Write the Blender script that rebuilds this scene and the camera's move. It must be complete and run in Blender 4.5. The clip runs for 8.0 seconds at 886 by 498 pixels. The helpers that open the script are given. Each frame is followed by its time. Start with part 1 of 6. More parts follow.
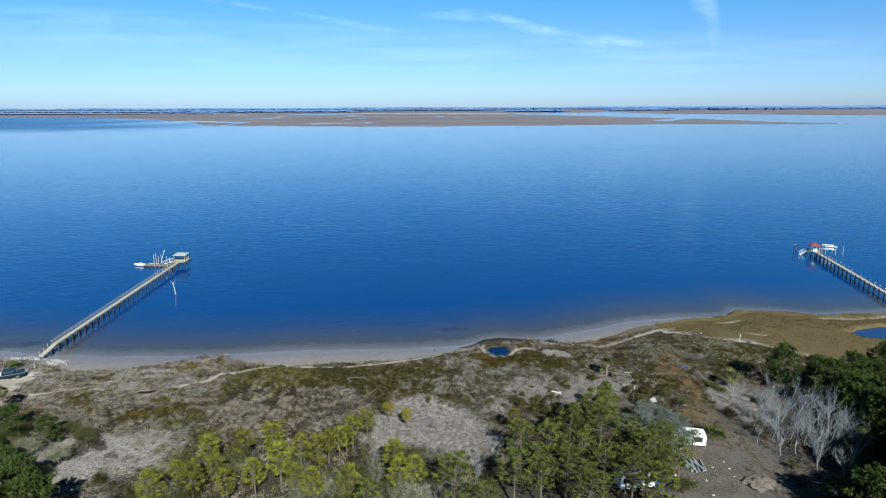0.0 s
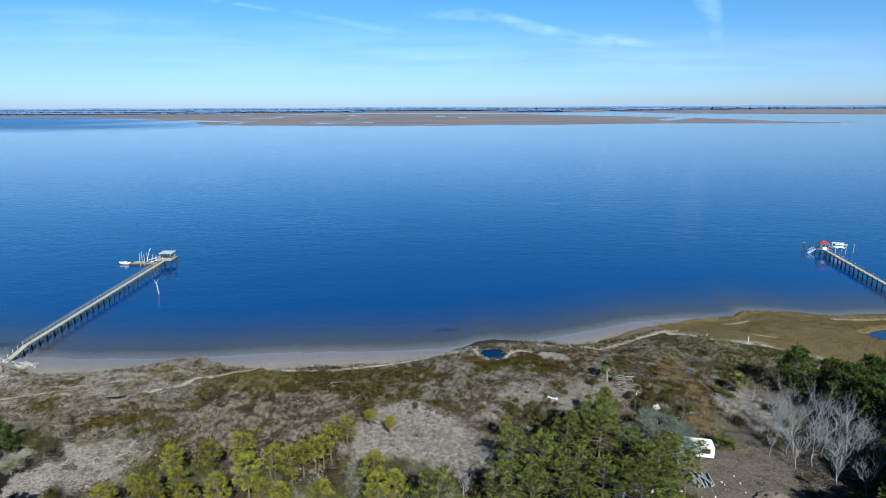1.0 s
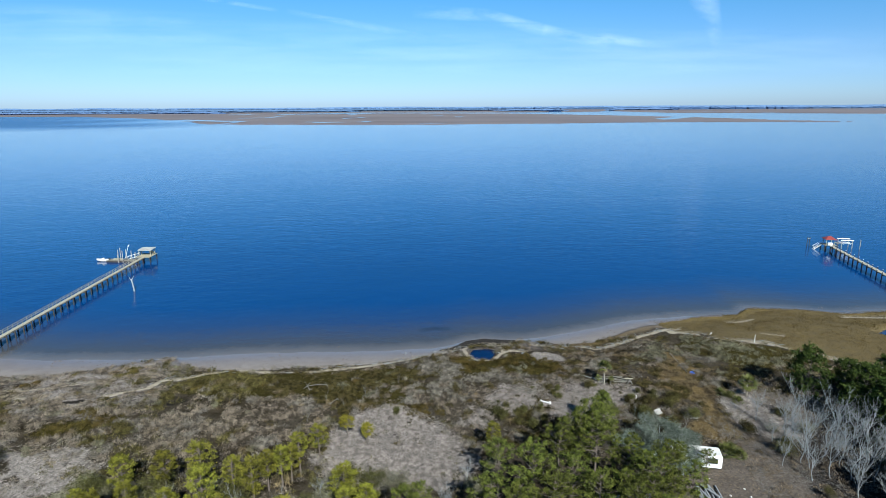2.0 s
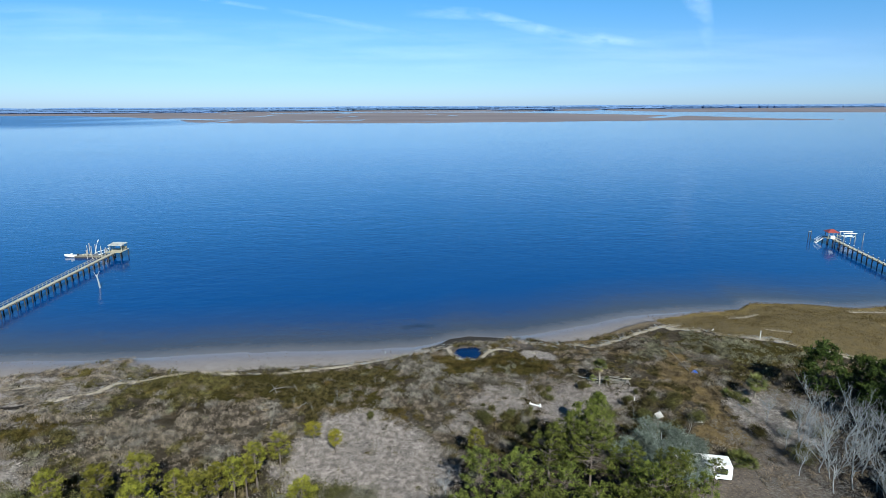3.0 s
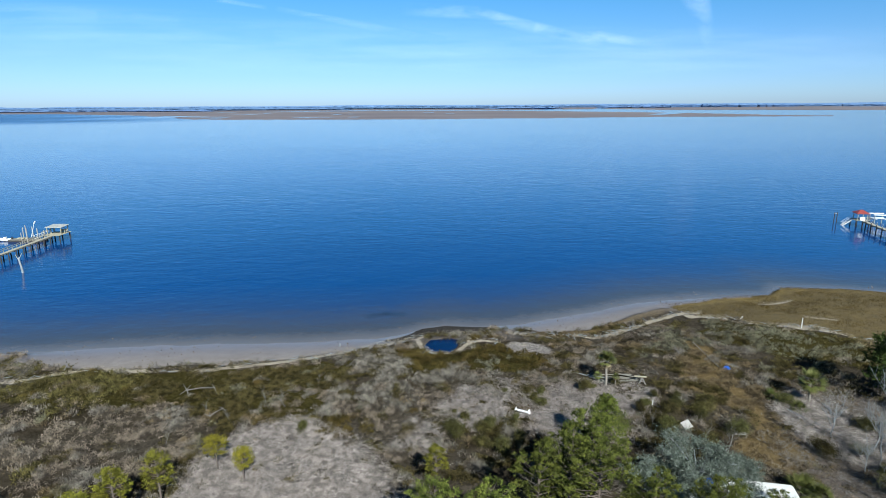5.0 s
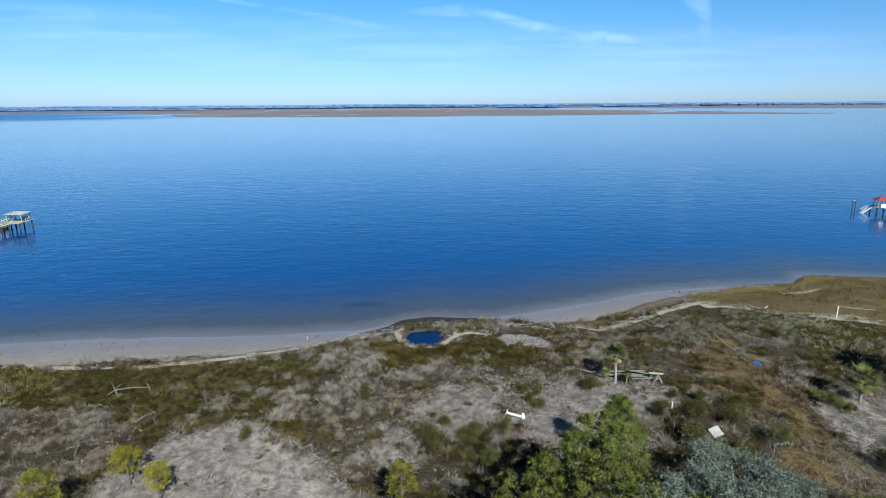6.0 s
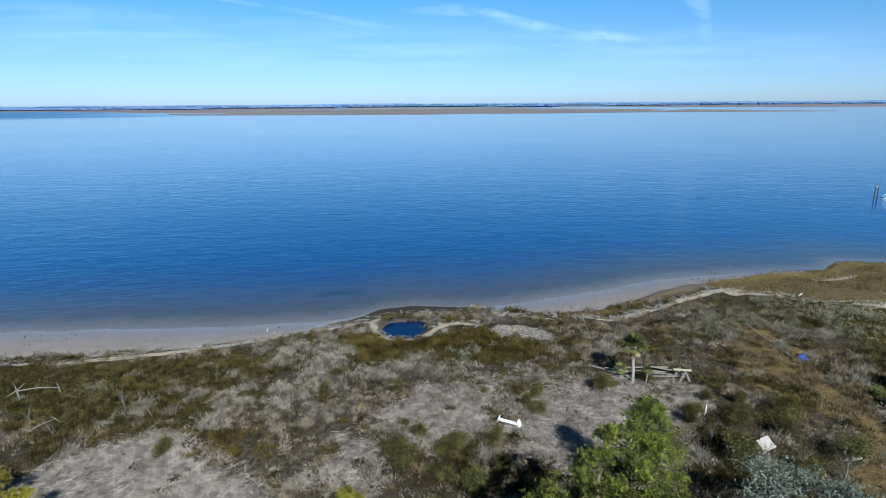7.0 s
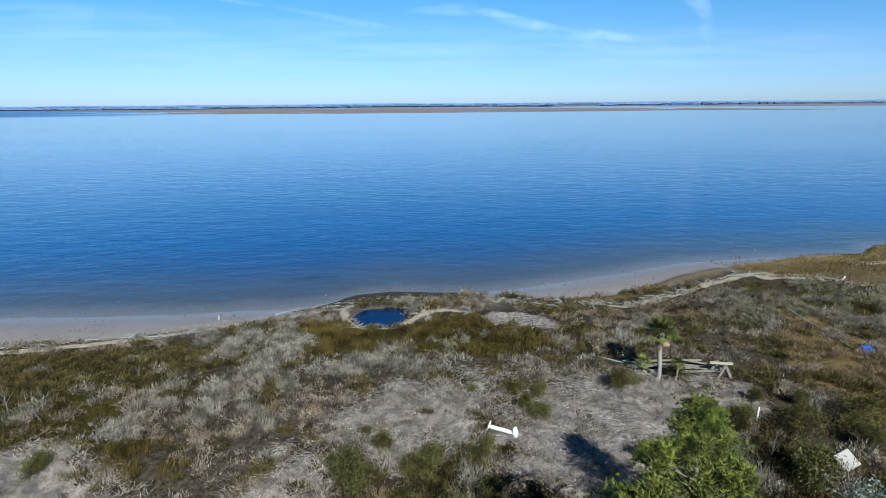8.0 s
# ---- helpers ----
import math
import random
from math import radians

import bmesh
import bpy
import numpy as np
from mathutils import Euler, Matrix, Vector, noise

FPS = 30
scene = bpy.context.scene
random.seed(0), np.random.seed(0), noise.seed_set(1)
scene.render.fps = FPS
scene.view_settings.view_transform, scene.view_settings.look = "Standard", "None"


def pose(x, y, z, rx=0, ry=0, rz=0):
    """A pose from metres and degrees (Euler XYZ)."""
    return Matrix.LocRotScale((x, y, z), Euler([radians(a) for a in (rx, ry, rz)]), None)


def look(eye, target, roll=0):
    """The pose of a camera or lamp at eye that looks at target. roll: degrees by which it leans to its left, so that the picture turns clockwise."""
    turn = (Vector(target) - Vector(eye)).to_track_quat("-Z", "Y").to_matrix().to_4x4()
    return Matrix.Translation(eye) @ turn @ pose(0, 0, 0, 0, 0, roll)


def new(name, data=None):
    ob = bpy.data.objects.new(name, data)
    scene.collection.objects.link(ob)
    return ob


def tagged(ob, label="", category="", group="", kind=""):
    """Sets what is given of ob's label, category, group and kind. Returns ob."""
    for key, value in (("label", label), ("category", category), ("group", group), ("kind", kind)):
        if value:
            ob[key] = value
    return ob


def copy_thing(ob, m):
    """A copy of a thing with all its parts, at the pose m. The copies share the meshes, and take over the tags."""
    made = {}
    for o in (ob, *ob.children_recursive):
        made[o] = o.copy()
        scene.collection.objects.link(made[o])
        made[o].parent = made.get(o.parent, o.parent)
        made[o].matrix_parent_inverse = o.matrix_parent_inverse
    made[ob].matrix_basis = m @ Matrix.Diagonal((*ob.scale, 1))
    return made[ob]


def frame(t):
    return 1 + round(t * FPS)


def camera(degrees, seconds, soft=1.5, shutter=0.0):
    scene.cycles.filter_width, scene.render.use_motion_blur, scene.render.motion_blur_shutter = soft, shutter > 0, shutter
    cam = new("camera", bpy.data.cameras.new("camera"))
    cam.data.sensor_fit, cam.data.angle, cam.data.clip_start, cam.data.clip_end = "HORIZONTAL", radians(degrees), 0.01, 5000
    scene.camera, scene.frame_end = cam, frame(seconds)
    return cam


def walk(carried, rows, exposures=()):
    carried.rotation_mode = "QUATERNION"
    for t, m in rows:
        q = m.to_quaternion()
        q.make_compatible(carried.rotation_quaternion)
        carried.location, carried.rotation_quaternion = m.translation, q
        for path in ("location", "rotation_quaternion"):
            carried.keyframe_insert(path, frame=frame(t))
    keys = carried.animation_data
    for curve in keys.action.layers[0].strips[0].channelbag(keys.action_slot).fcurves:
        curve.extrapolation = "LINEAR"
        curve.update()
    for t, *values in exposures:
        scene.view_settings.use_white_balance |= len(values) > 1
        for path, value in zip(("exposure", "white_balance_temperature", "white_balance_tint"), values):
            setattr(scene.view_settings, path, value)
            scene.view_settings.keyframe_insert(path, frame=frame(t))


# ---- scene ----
# camera: a drone that flies out towards the water and sinks
cam = camera(73.6, 8.0, soft=0.3)
METRES, EYE, TILT, LEAN, TURN, DIVE = 73.3, 48.0, -13.8, 0.2, 0.0, -13.5
ROWS = [
    (0.0, 0.0, 0.0, 0.0, -0.0, 0.0, 0.0),
    (0.5, 0.0153, 0.0431, -0.0039, 0.16, 0.01, -0.01),
    (1.0, 0.0301, 0.0878, -0.0097, 0.25, 0.02, -0.01),
    (1.5, 0.0446, 0.1346, -0.0175, 0.27, 0.04, 0.01),
    (3.0, 0.0853, 0.2927, -0.0484, -0.49, 0.01, 0.21),
    (3.5, 0.0988, 0.352, -0.0609, -0.52, 0.01, 0.23),
    (4.0, 0.1128, 0.414, -0.0752, -0.56, 0.02, 0.26),
    (4.5, 0.1279, 0.4791, -0.0918, -0.58, 0.03, 0.26),
    (6.0, 0.1709, 0.6885, -0.1435, -0.67, -0.01, 0.31),
    (6.5, 0.1833, 0.7588, -0.1608, -0.68, -0.02, 0.32),
    (7.0, 0.1947, 0.8267, -0.177, -0.69, -0.0, 0.36),
    (7.5, 0.2049, 0.8909, -0.1927, -0.68, -0.02, 0.37),
    (8.0, 0.2149, 0.9517, -0.2091, -0.66, 0.04, 0.4),
]
walk(cam, [(t, Matrix.Translation(pose(0, 0, EYE, DIVE, LEAN, TURN) @ Vector((METRES * x, METRES * y, METRES * z)))
            @ pose(0, 0, 0, TILT, LEAN, TURN) @ pose(0, 0, 0, 90 + pitch, roll, yaw)) for t, x, y, z, yaw, pitch, roll in ROWS],
     exposures=[(0.0, 1.13, 5900, 4), (8.0, 1.13, 5900, 4)])

# ---- world and sun: clear winter noon, the sun behind the camera and a little to its right ----
SUN_UP, SUN_FROM = 37.0, Vector((0.29, -0.957))
world = bpy.data.worlds.new("sky")
scene.world = world
world.use_nodes = True
wn = world.node_tree
sky = wn.nodes.new("ShaderNodeTexSky")
sky.sky_type, sky.sun_disc = "NISHITA", False
sky.sun_elevation, sky.sun_rotation = radians(SUN_UP), math.atan2(SUN_FROM.x, SUN_FROM.y)
sky.air_density, sky.dust_density, sky.ozone_density, sky.altitude = 0.75, 0.6, 3.2, 600
tint = wn.nodes.new("ShaderNodeVectorMath")
tint.operation = "MULTIPLY"
up = wn.nodes.new("ShaderNodeSeparateXYZ")
wn.links.new(wn.nodes.new("ShaderNodeTexCoord").outputs["Generated"], up.inputs[0])
air = wn.nodes.new("ShaderNodeValToRGB")
air.color_ramp.elements[0].color, air.color_ramp.elements[1].color = (0.78, 0.885, 1.12, 1), (0.53, 1.03, 1.17, 1)
air.color_ramp.elements[1].position = 0.19
mid_air = air.color_ramp.elements.new(0.07)
mid_air.color = (0.74, 0.90, 1.08, 1)
for at_up, deep in ((0.44, (0.46, 0.99, 1.14, 1)), (0.7, (0.28, 0.60, 0.74, 1))):
    air.color_ramp.elements.new(at_up).color = deep
wn.links.new(up.outputs[2], air.inputs[0])
wn.links.new(sky.outputs[0], tint.inputs[0])
wn.links.new(air.outputs[0], tint.inputs[1])
wn.links.new(tint.outputs[0], wn.nodes["Background"].inputs[0])
wn.nodes["Background"].inputs[1].default_value = 0.0535
sun = new("sun", bpy.data.lights.new("sun", "SUN"))
sun.data.energy, sun.data.angle, sun.data.color = 5.0, radians(0.53), (1.0, 0.96, 0.90)
sun.matrix_world = look((SUN_FROM.x * 100, SUN_FROM.y * 100, math.tan(radians(SUN_UP)) * 100), (0, 0, 0))


# ---- materials ----
def material(name):
    m = bpy.data.materials.new(name)
    m.use_nodes = True
    return m, m.node_tree, m.node_tree.nodes["Principled BSDF"]


def node(nt, kind, **values):
    n = nt.nodes.new(kind)
    for key, value in values.items():
        if key in n.inputs:
            n.inputs[key].default_value = value
        else:
            setattr(n, key, value)
    return n


def put(nt, a, b):
    nt.links.new(a, b)


def noise_at(nt, vec, scale, detail=4.0, rough=0.6):
    n = node(nt, "ShaderNodeTexNoise", Scale=scale, Detail=detail, Roughness=rough)
    put(nt, vec, n.inputs["Vector"])
    return n.outputs["Fac"]


def ramp(nt, fac, low, high, col_a, col_b):
    r = nt.nodes.new("ShaderNodeValToRGB")
    r.color_ramp.elements[0].position, r.color_ramp.elements[0].color = low, (*col_a, 1)
    r.color_ramp.elements[1].position, r.color_ramp.elements[1].color = high, (*col_b, 1)
    put(nt, fac, r.inputs[0])
    return r.outputs[0]


def mix(nt, fac, a, b):
    m = node(nt, "ShaderNodeMix", data_type="RGBA")
    put(nt, fac, m.inputs[0])
    for value, socket in ((a, m.inputs[6]), (b, m.inputs[7])):
        if isinstance(value, tuple):
            socket.default_value = (*value, 1)
        else:
            put(nt, value, socket)
    return m.outputs[2]


def maths(nt, op, a, b=0.5):
    m = node(nt, "ShaderNodeMath", operation=op)
    for value, socket in ((a, m.inputs[0]), (b, m.inputs[1])):
        if isinstance(value, (int, float)):
            socket.default_value = value
        else:
            put(nt, value, socket)
    return m.outputs[0]


def bump(nt, bsdf, height, strength, distance):
    b = node(nt, "ShaderNodeBump", Strength=strength, Distance=distance)
    put(nt, height, b.inputs["Height"])
    put(nt, b.outputs[0], bsdf.inputs["Normal"])


def plain(name, col, rough=0.7, metal=0.0, vary=0.25, scale=3.0, relief=0.2):
    """Paint, wood, stone: a colour with stains at two scales and a fine relief."""
    m, nt, p = material(name)
    vec = node(nt, "ShaderNodeTexCoord").outputs["Object"]
    big, fine = noise_at(nt, vec, scale * 0.35), noise_at(nt, vec, scale * 4)
    dark = tuple(c * (1 - vary) for c in col)
    c = ramp(nt, big, 0.3, 0.7, dark, col)
    c = mix(nt, maths(nt, "MULTIPLY", fine, 0.5), c, tuple(c2 * (1 - vary * 0.8) for c2 in col))
    put(nt, c, p.inputs["Base Color"])
    p.inputs["Roughness"].default_value, p.inputs["Metallic"].default_value = rough, metal
    bump(nt, p, fine, relief, 0.02)
    return m


def leafy(name, cols, through_light=0.12, rough=0.65, patch=0.5, dark=0.72, clump_size=1.1):
    """Leaves, needles, blades and straws: three colours, dealt out leaf by leaf, in drifts, and tree by tree."""
    m, nt, p = material(name)
    isl = node(nt, "ShaderNodeNewGeometry").outputs["Random Per Island"]
    obj = node(nt, "ShaderNodeObjectInfo").outputs["Random"]
    vec = node(nt, "ShaderNodeTexCoord").outputs["Object"]
    drift = noise_at(nt, vec, patch, 3)
    c = ramp(nt, isl, 0.0, 1.0, cols[0], cols[1])
    c = mix(nt, maths(nt, "MULTIPLY", ramp(nt, drift, 0.38, 0.66, (0, 0, 0), (1, 1, 1)), 0.85), c, cols[2])
    # noise darkens patches of the colour: painted shade in the gaps between clumps
    clump_shade = noise_at(nt, vec, clump_size, 2)
    c = mix(nt, ramp(nt, clump_shade, 0.4, 0.58, (dark, dark, dark), (0, 0, 0)), c, tuple(v * 0.4 for v in cols[0]))
    hsv = node(nt, "ShaderNodeHueSaturation")
    put(nt, c, hsv.inputs["Color"])
    put(nt, maths(nt, "ADD", maths(nt, "MULTIPLY", obj, 0.018), 0.491), hsv.inputs["Hue"])
    put(nt, maths(nt, "ADD", maths(nt, "MULTIPLY", obj, 0.45), 0.78), hsv.inputs["Value"])
    put(nt, hsv.outputs[0], p.inputs["Base Color"])
    p.inputs["Roughness"].default_value = rough
    p.inputs["Specular IOR Level"].default_value = 0.08
    tr = nt.nodes.new("ShaderNodeBsdfTranslucent")
    put(nt, hsv.outputs[0], tr.inputs[0])
    ms = node(nt, "ShaderNodeMixShader", Fac=through_light)
    put(nt, p.outputs[0], ms.inputs[1])
    put(nt, tr.outputs[0], ms.inputs[2])
    put(nt, ms.outputs[0], nt.nodes["Material Output"].inputs[0])
    return m


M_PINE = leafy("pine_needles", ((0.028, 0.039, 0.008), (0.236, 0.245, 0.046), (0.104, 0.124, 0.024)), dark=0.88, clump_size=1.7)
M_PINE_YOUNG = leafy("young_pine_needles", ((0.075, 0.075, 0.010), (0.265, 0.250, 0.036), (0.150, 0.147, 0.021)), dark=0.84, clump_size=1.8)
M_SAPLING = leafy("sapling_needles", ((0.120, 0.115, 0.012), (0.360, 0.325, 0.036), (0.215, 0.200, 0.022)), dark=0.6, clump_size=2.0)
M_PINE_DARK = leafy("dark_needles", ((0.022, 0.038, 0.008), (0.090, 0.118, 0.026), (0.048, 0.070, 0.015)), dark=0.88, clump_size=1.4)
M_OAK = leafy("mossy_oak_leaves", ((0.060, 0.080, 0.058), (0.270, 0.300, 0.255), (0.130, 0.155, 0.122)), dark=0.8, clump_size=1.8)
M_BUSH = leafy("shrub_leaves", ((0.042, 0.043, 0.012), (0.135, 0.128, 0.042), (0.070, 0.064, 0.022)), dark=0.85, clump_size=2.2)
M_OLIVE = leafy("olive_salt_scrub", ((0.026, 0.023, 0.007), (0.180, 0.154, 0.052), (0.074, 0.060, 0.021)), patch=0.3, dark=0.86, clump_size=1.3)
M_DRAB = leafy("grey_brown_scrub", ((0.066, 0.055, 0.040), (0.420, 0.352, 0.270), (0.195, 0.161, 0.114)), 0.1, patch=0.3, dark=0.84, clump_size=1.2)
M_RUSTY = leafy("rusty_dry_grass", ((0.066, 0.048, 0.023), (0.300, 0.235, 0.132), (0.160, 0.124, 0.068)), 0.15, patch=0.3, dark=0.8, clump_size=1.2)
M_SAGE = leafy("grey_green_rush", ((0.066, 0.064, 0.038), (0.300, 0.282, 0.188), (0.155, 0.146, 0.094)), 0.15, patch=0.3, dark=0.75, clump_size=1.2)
M_PALM = leafy("palm_leaves", ((0.068, 0.085, 0.0204), (0.1632, 0.1632, 0.0544), (0.102, 0.1156, 0.034)), rough=0.45)
M_PALM_DEAD = leafy("dead_palm_leaves", ((0.136, 0.102, 0.0612), (0.2312, 0.1836, 0.1224), (0.17, 0.136, 0.0884)))
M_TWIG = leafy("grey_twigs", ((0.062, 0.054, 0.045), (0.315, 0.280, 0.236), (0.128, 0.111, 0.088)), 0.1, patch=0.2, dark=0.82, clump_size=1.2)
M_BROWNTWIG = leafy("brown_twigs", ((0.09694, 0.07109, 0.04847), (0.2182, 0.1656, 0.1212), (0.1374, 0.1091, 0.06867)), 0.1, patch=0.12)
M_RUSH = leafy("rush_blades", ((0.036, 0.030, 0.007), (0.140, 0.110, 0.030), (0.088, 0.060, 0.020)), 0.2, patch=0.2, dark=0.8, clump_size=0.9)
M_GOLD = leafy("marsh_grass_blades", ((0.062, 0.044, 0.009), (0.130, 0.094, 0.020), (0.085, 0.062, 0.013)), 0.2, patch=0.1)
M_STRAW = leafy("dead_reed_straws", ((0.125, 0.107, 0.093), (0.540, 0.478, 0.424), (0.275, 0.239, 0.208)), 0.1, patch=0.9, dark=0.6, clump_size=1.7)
M_WRACK = leafy("wrack_straws", ((0.204, 0.17, 0.1224), (0.374, 0.3264, 0.2448), (0.2856, 0.2448, 0.1768)), 0.1, patch=0.3, dark=0.25)
M_BARK = plain("bark", (0.1088, 0.085, 0.068), 0.9, vary=0.4, scale=6, relief=0.6)
M_DEADWOOD = plain("bleached_dead_wood", (0.2244, 0.238, 0.2448), 0.85, vary=0.35, scale=5, relief=0.5)
M_THICKET = plain("grey_dead_branches", (0.215, 0.228, 0.234), 0.9, vary=0.35, scale=5, relief=0.5)
M_GREYWOOD = plain("grey_branch_wood", (0.136, 0.1258, 0.1122), 0.9, vary=0.35, scale=6, relief=0.5)
M_PALM_TRUNK = plain("palm_trunk", (0.2244, 0.1972, 0.1632), 0.9, vary=0.35, scale=8, relief=0.8)
M_DECK = plain("weathered_deck_boards", (0.185, 0.170, 0.138), 0.85, vary=0.35, scale=2.5, relief=0.4)
M_RAIL = plain("pale_rail_timber", (0.30, 0.275, 0.205), 0.8, vary=0.3, scale=2.5, relief=0.4)
M_DECK_YELLOW = plain("yellow_pine_boards", (0.2992, 0.272, 0.1904), 0.75, vary=0.3, scale=2.5, relief=0.4)
M_PILE = plain("tarred_piling", (0.0306, 0.0272, 0.02584), 0.85, vary=0.45, scale=3, relief=0.5)
M_PILE_PALE = plain("pale_piling", (0.272, 0.2516, 0.2176), 0.85, vary=0.35, scale=3, relief=0.5)
M_WHITE = plain("white_paint", (0.64, 0.64, 0.624), 0.45, vary=0.14, scale=1.5, relief=0.1)
M_WHITE_WORN = plain("worn_white_paint", (0.592, 0.584, 0.552), 0.6, vary=0.3, scale=4, relief=0.2)
M_ROOF = plain("weathered_sheet_roofing", (0.40, 0.395, 0.37), 0.55, vary=0.4, scale=2.5, relief=0.2)
M_RED = plain("red_metal_roofing", (0.235, 0.045, 0.038), 0.5, 0.1, vary=0.3, scale=1.5, relief=0.1)
M_BLUE = plain("blue_tarpaulin", (0.0096, 0.096, 0.496), 0.45, vary=0.3, scale=3, relief=0.4)
M_GREY = plain("grey_metal", (0.204, 0.2176, 0.2312), 0.4, 0.7, vary=0.25, scale=2, relief=0.1)
M_RUBBER = plain("black_rubber", (0.01224, 0.01224, 0.01224), 0.8, vary=0.3, scale=5, relief=0.2)
M_CARPAINT = plain("dark_car_paint", (0.0102, 0.0204, 0.0306), 0.25, 0.3, vary=0.2, scale=1, relief=0.02)
M_RUBBLE = plain("broken_concrete", (0.2856, 0.272, 0.2516), 0.9, vary=0.35, scale=3, relief=0.6)
M_PEAT = plain("dark_peat", (0.016, 0.0135, 0.012), 0.95, vary=0.5, scale=3, relief=0.8)
M_SOIL = plain("dug_soil", (0.1156, 0.0918, 0.0714), 0.95, vary=0.4, scale=2, relief=0.8)
# far woods: the blue of distance haze is painted into the base colour
M_FARWOOD_HAZED = leafy("far_woods", ((0.080, 0.140, 0.255), (0.110, 0.180, 0.300), (0.095, 0.160, 0.280)), 0.0, patch=0.004, dark=0.0)


def glass(name):
    m, nt, p = material(name)
    p.inputs["Base Color"].default_value = (0.02, 0.025, 0.03, 1)
    p.inputs["Roughness"].default_value = 0.06
    return m


M_GLASS = glass("dark_window_glass")


def ground_material():
    m, nt, p = material("shore_ground")
    vec = node(nt, "ShaderNodeTexCoord").outputs["Object"]
    broad, mid = noise_at(nt, vec, 0.09, 5), noise_at(nt, vec, 0.7, 6, 0.65)
    fine, grit = noise_at(nt, vec, 3.2, 5, 0.7), noise_at(nt, vec, 14, 3, 0.6)
    masks = {}
    for layer, names in (("cover_a", "thatch straw green"), ("cover_b", "gold mud litter"), ("cover_c", "sand brown wet")):
        sep = nt.nodes.new("ShaderNodeSeparateColor")
        put(nt, node(nt, "ShaderNodeAttribute", attribute_name=layer).outputs["Color"], sep.inputs[0])
        for k, nm in enumerate(names.split()):
            masks[nm] = sep.outputs[k]
    rag = maths(nt, "ADD", maths(nt, "MULTIPLY", mid, 0.6), maths(nt, "MULTIPLY", fine, 0.5))

    def soft(nm, lo=0.35, hi=0.62, ragged=0.75):
        v = maths(nt, "ADD", masks[nm], maths(nt, "MULTIPLY", maths(nt, "SUBTRACT", rag, 0.55), ragged))
        return ramp(nt, v, lo, hi, (0, 0, 0), (1, 1, 1))

    c = ramp(nt, mid, 0.35, 0.65, (0.010, 0.008, 0.005), (0.050, 0.040, 0.027))
    c = mix(nt, ramp(nt, broad, 0.4, 0.62, (0, 0, 0), (1, 1, 1)), c, ramp(nt, fine, 0.35, 0.65, (0.013, 0.011, 0.008), (0.075, 0.063, 0.047)))
    layers = (("litter", ramp(nt, fine, 0.35, 0.7, (0.0578, 0.0476, 0.03944), (0.1224, 0.1034, 0.08704))),
              ("brown", ramp(nt, fine, 0.35, 0.7, (0.068, 0.0476, 0.0204), (0.1292, 0.0952, 0.0476))),
              ("green", ramp(nt, fine, 0.35, 0.7, (0.016, 0.014, 0.005), (0.050, 0.041, 0.014))),
              ("gold", ramp(nt, mid, 0.35, 0.7, (0.064, 0.045, 0.009), (0.118, 0.085, 0.018))),
              ("thatch", ramp(nt, fine, 0.36, 0.64, (0.062, 0.052, 0.045), (0.285, 0.255, 0.230))),
              ("sand", ramp(nt, mid, 0.3, 0.7, (0.153, 0.1326, 0.117), (0.2176, 0.1938, 0.1734))),
              ("straw", ramp(nt, fine, 0.3, 0.65, (0.204, 0.1734, 0.1292), (0.3536, 0.3128, 0.2448))),
              # mud's dark colour also serves as painted shade under the wood edges
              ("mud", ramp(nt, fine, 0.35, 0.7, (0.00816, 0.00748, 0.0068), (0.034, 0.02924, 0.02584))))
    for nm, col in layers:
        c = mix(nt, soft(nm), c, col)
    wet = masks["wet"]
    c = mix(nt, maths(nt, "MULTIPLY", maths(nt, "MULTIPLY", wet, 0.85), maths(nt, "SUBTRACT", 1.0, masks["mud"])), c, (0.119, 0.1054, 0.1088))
    c = mix(nt, maths(nt, "MULTIPLY", maths(nt, "LESS_THAN", grit, 0.36), 0.5), c, (0.0204, 0.01836, 0.01496))
    put(nt, c, p.inputs["Base Color"])
    put(nt, maths(nt, "SUBTRACT", 0.92, maths(nt, "MULTIPLY", maths(nt, "MULTIPLY", wet, 0.58), maths(nt, "SUBTRACT", 1.0, masks["mud"]))), p.inputs["Roughness"])
    put(nt, maths(nt, "MULTIPLY", wet, 0.35), p.inputs["Specular IOR Level"])
    h = maths(nt, "ADD", maths(nt, "MULTIPLY", mid, 0.8), maths(nt, "MULTIPLY", fine, 0.45))
    h = maths(nt, "MULTIPLY", h, maths(nt, "SUBTRACT", 1.05, masks["sand"]))
    bump(nt, p, h, 0.9, 0.35)
    return m


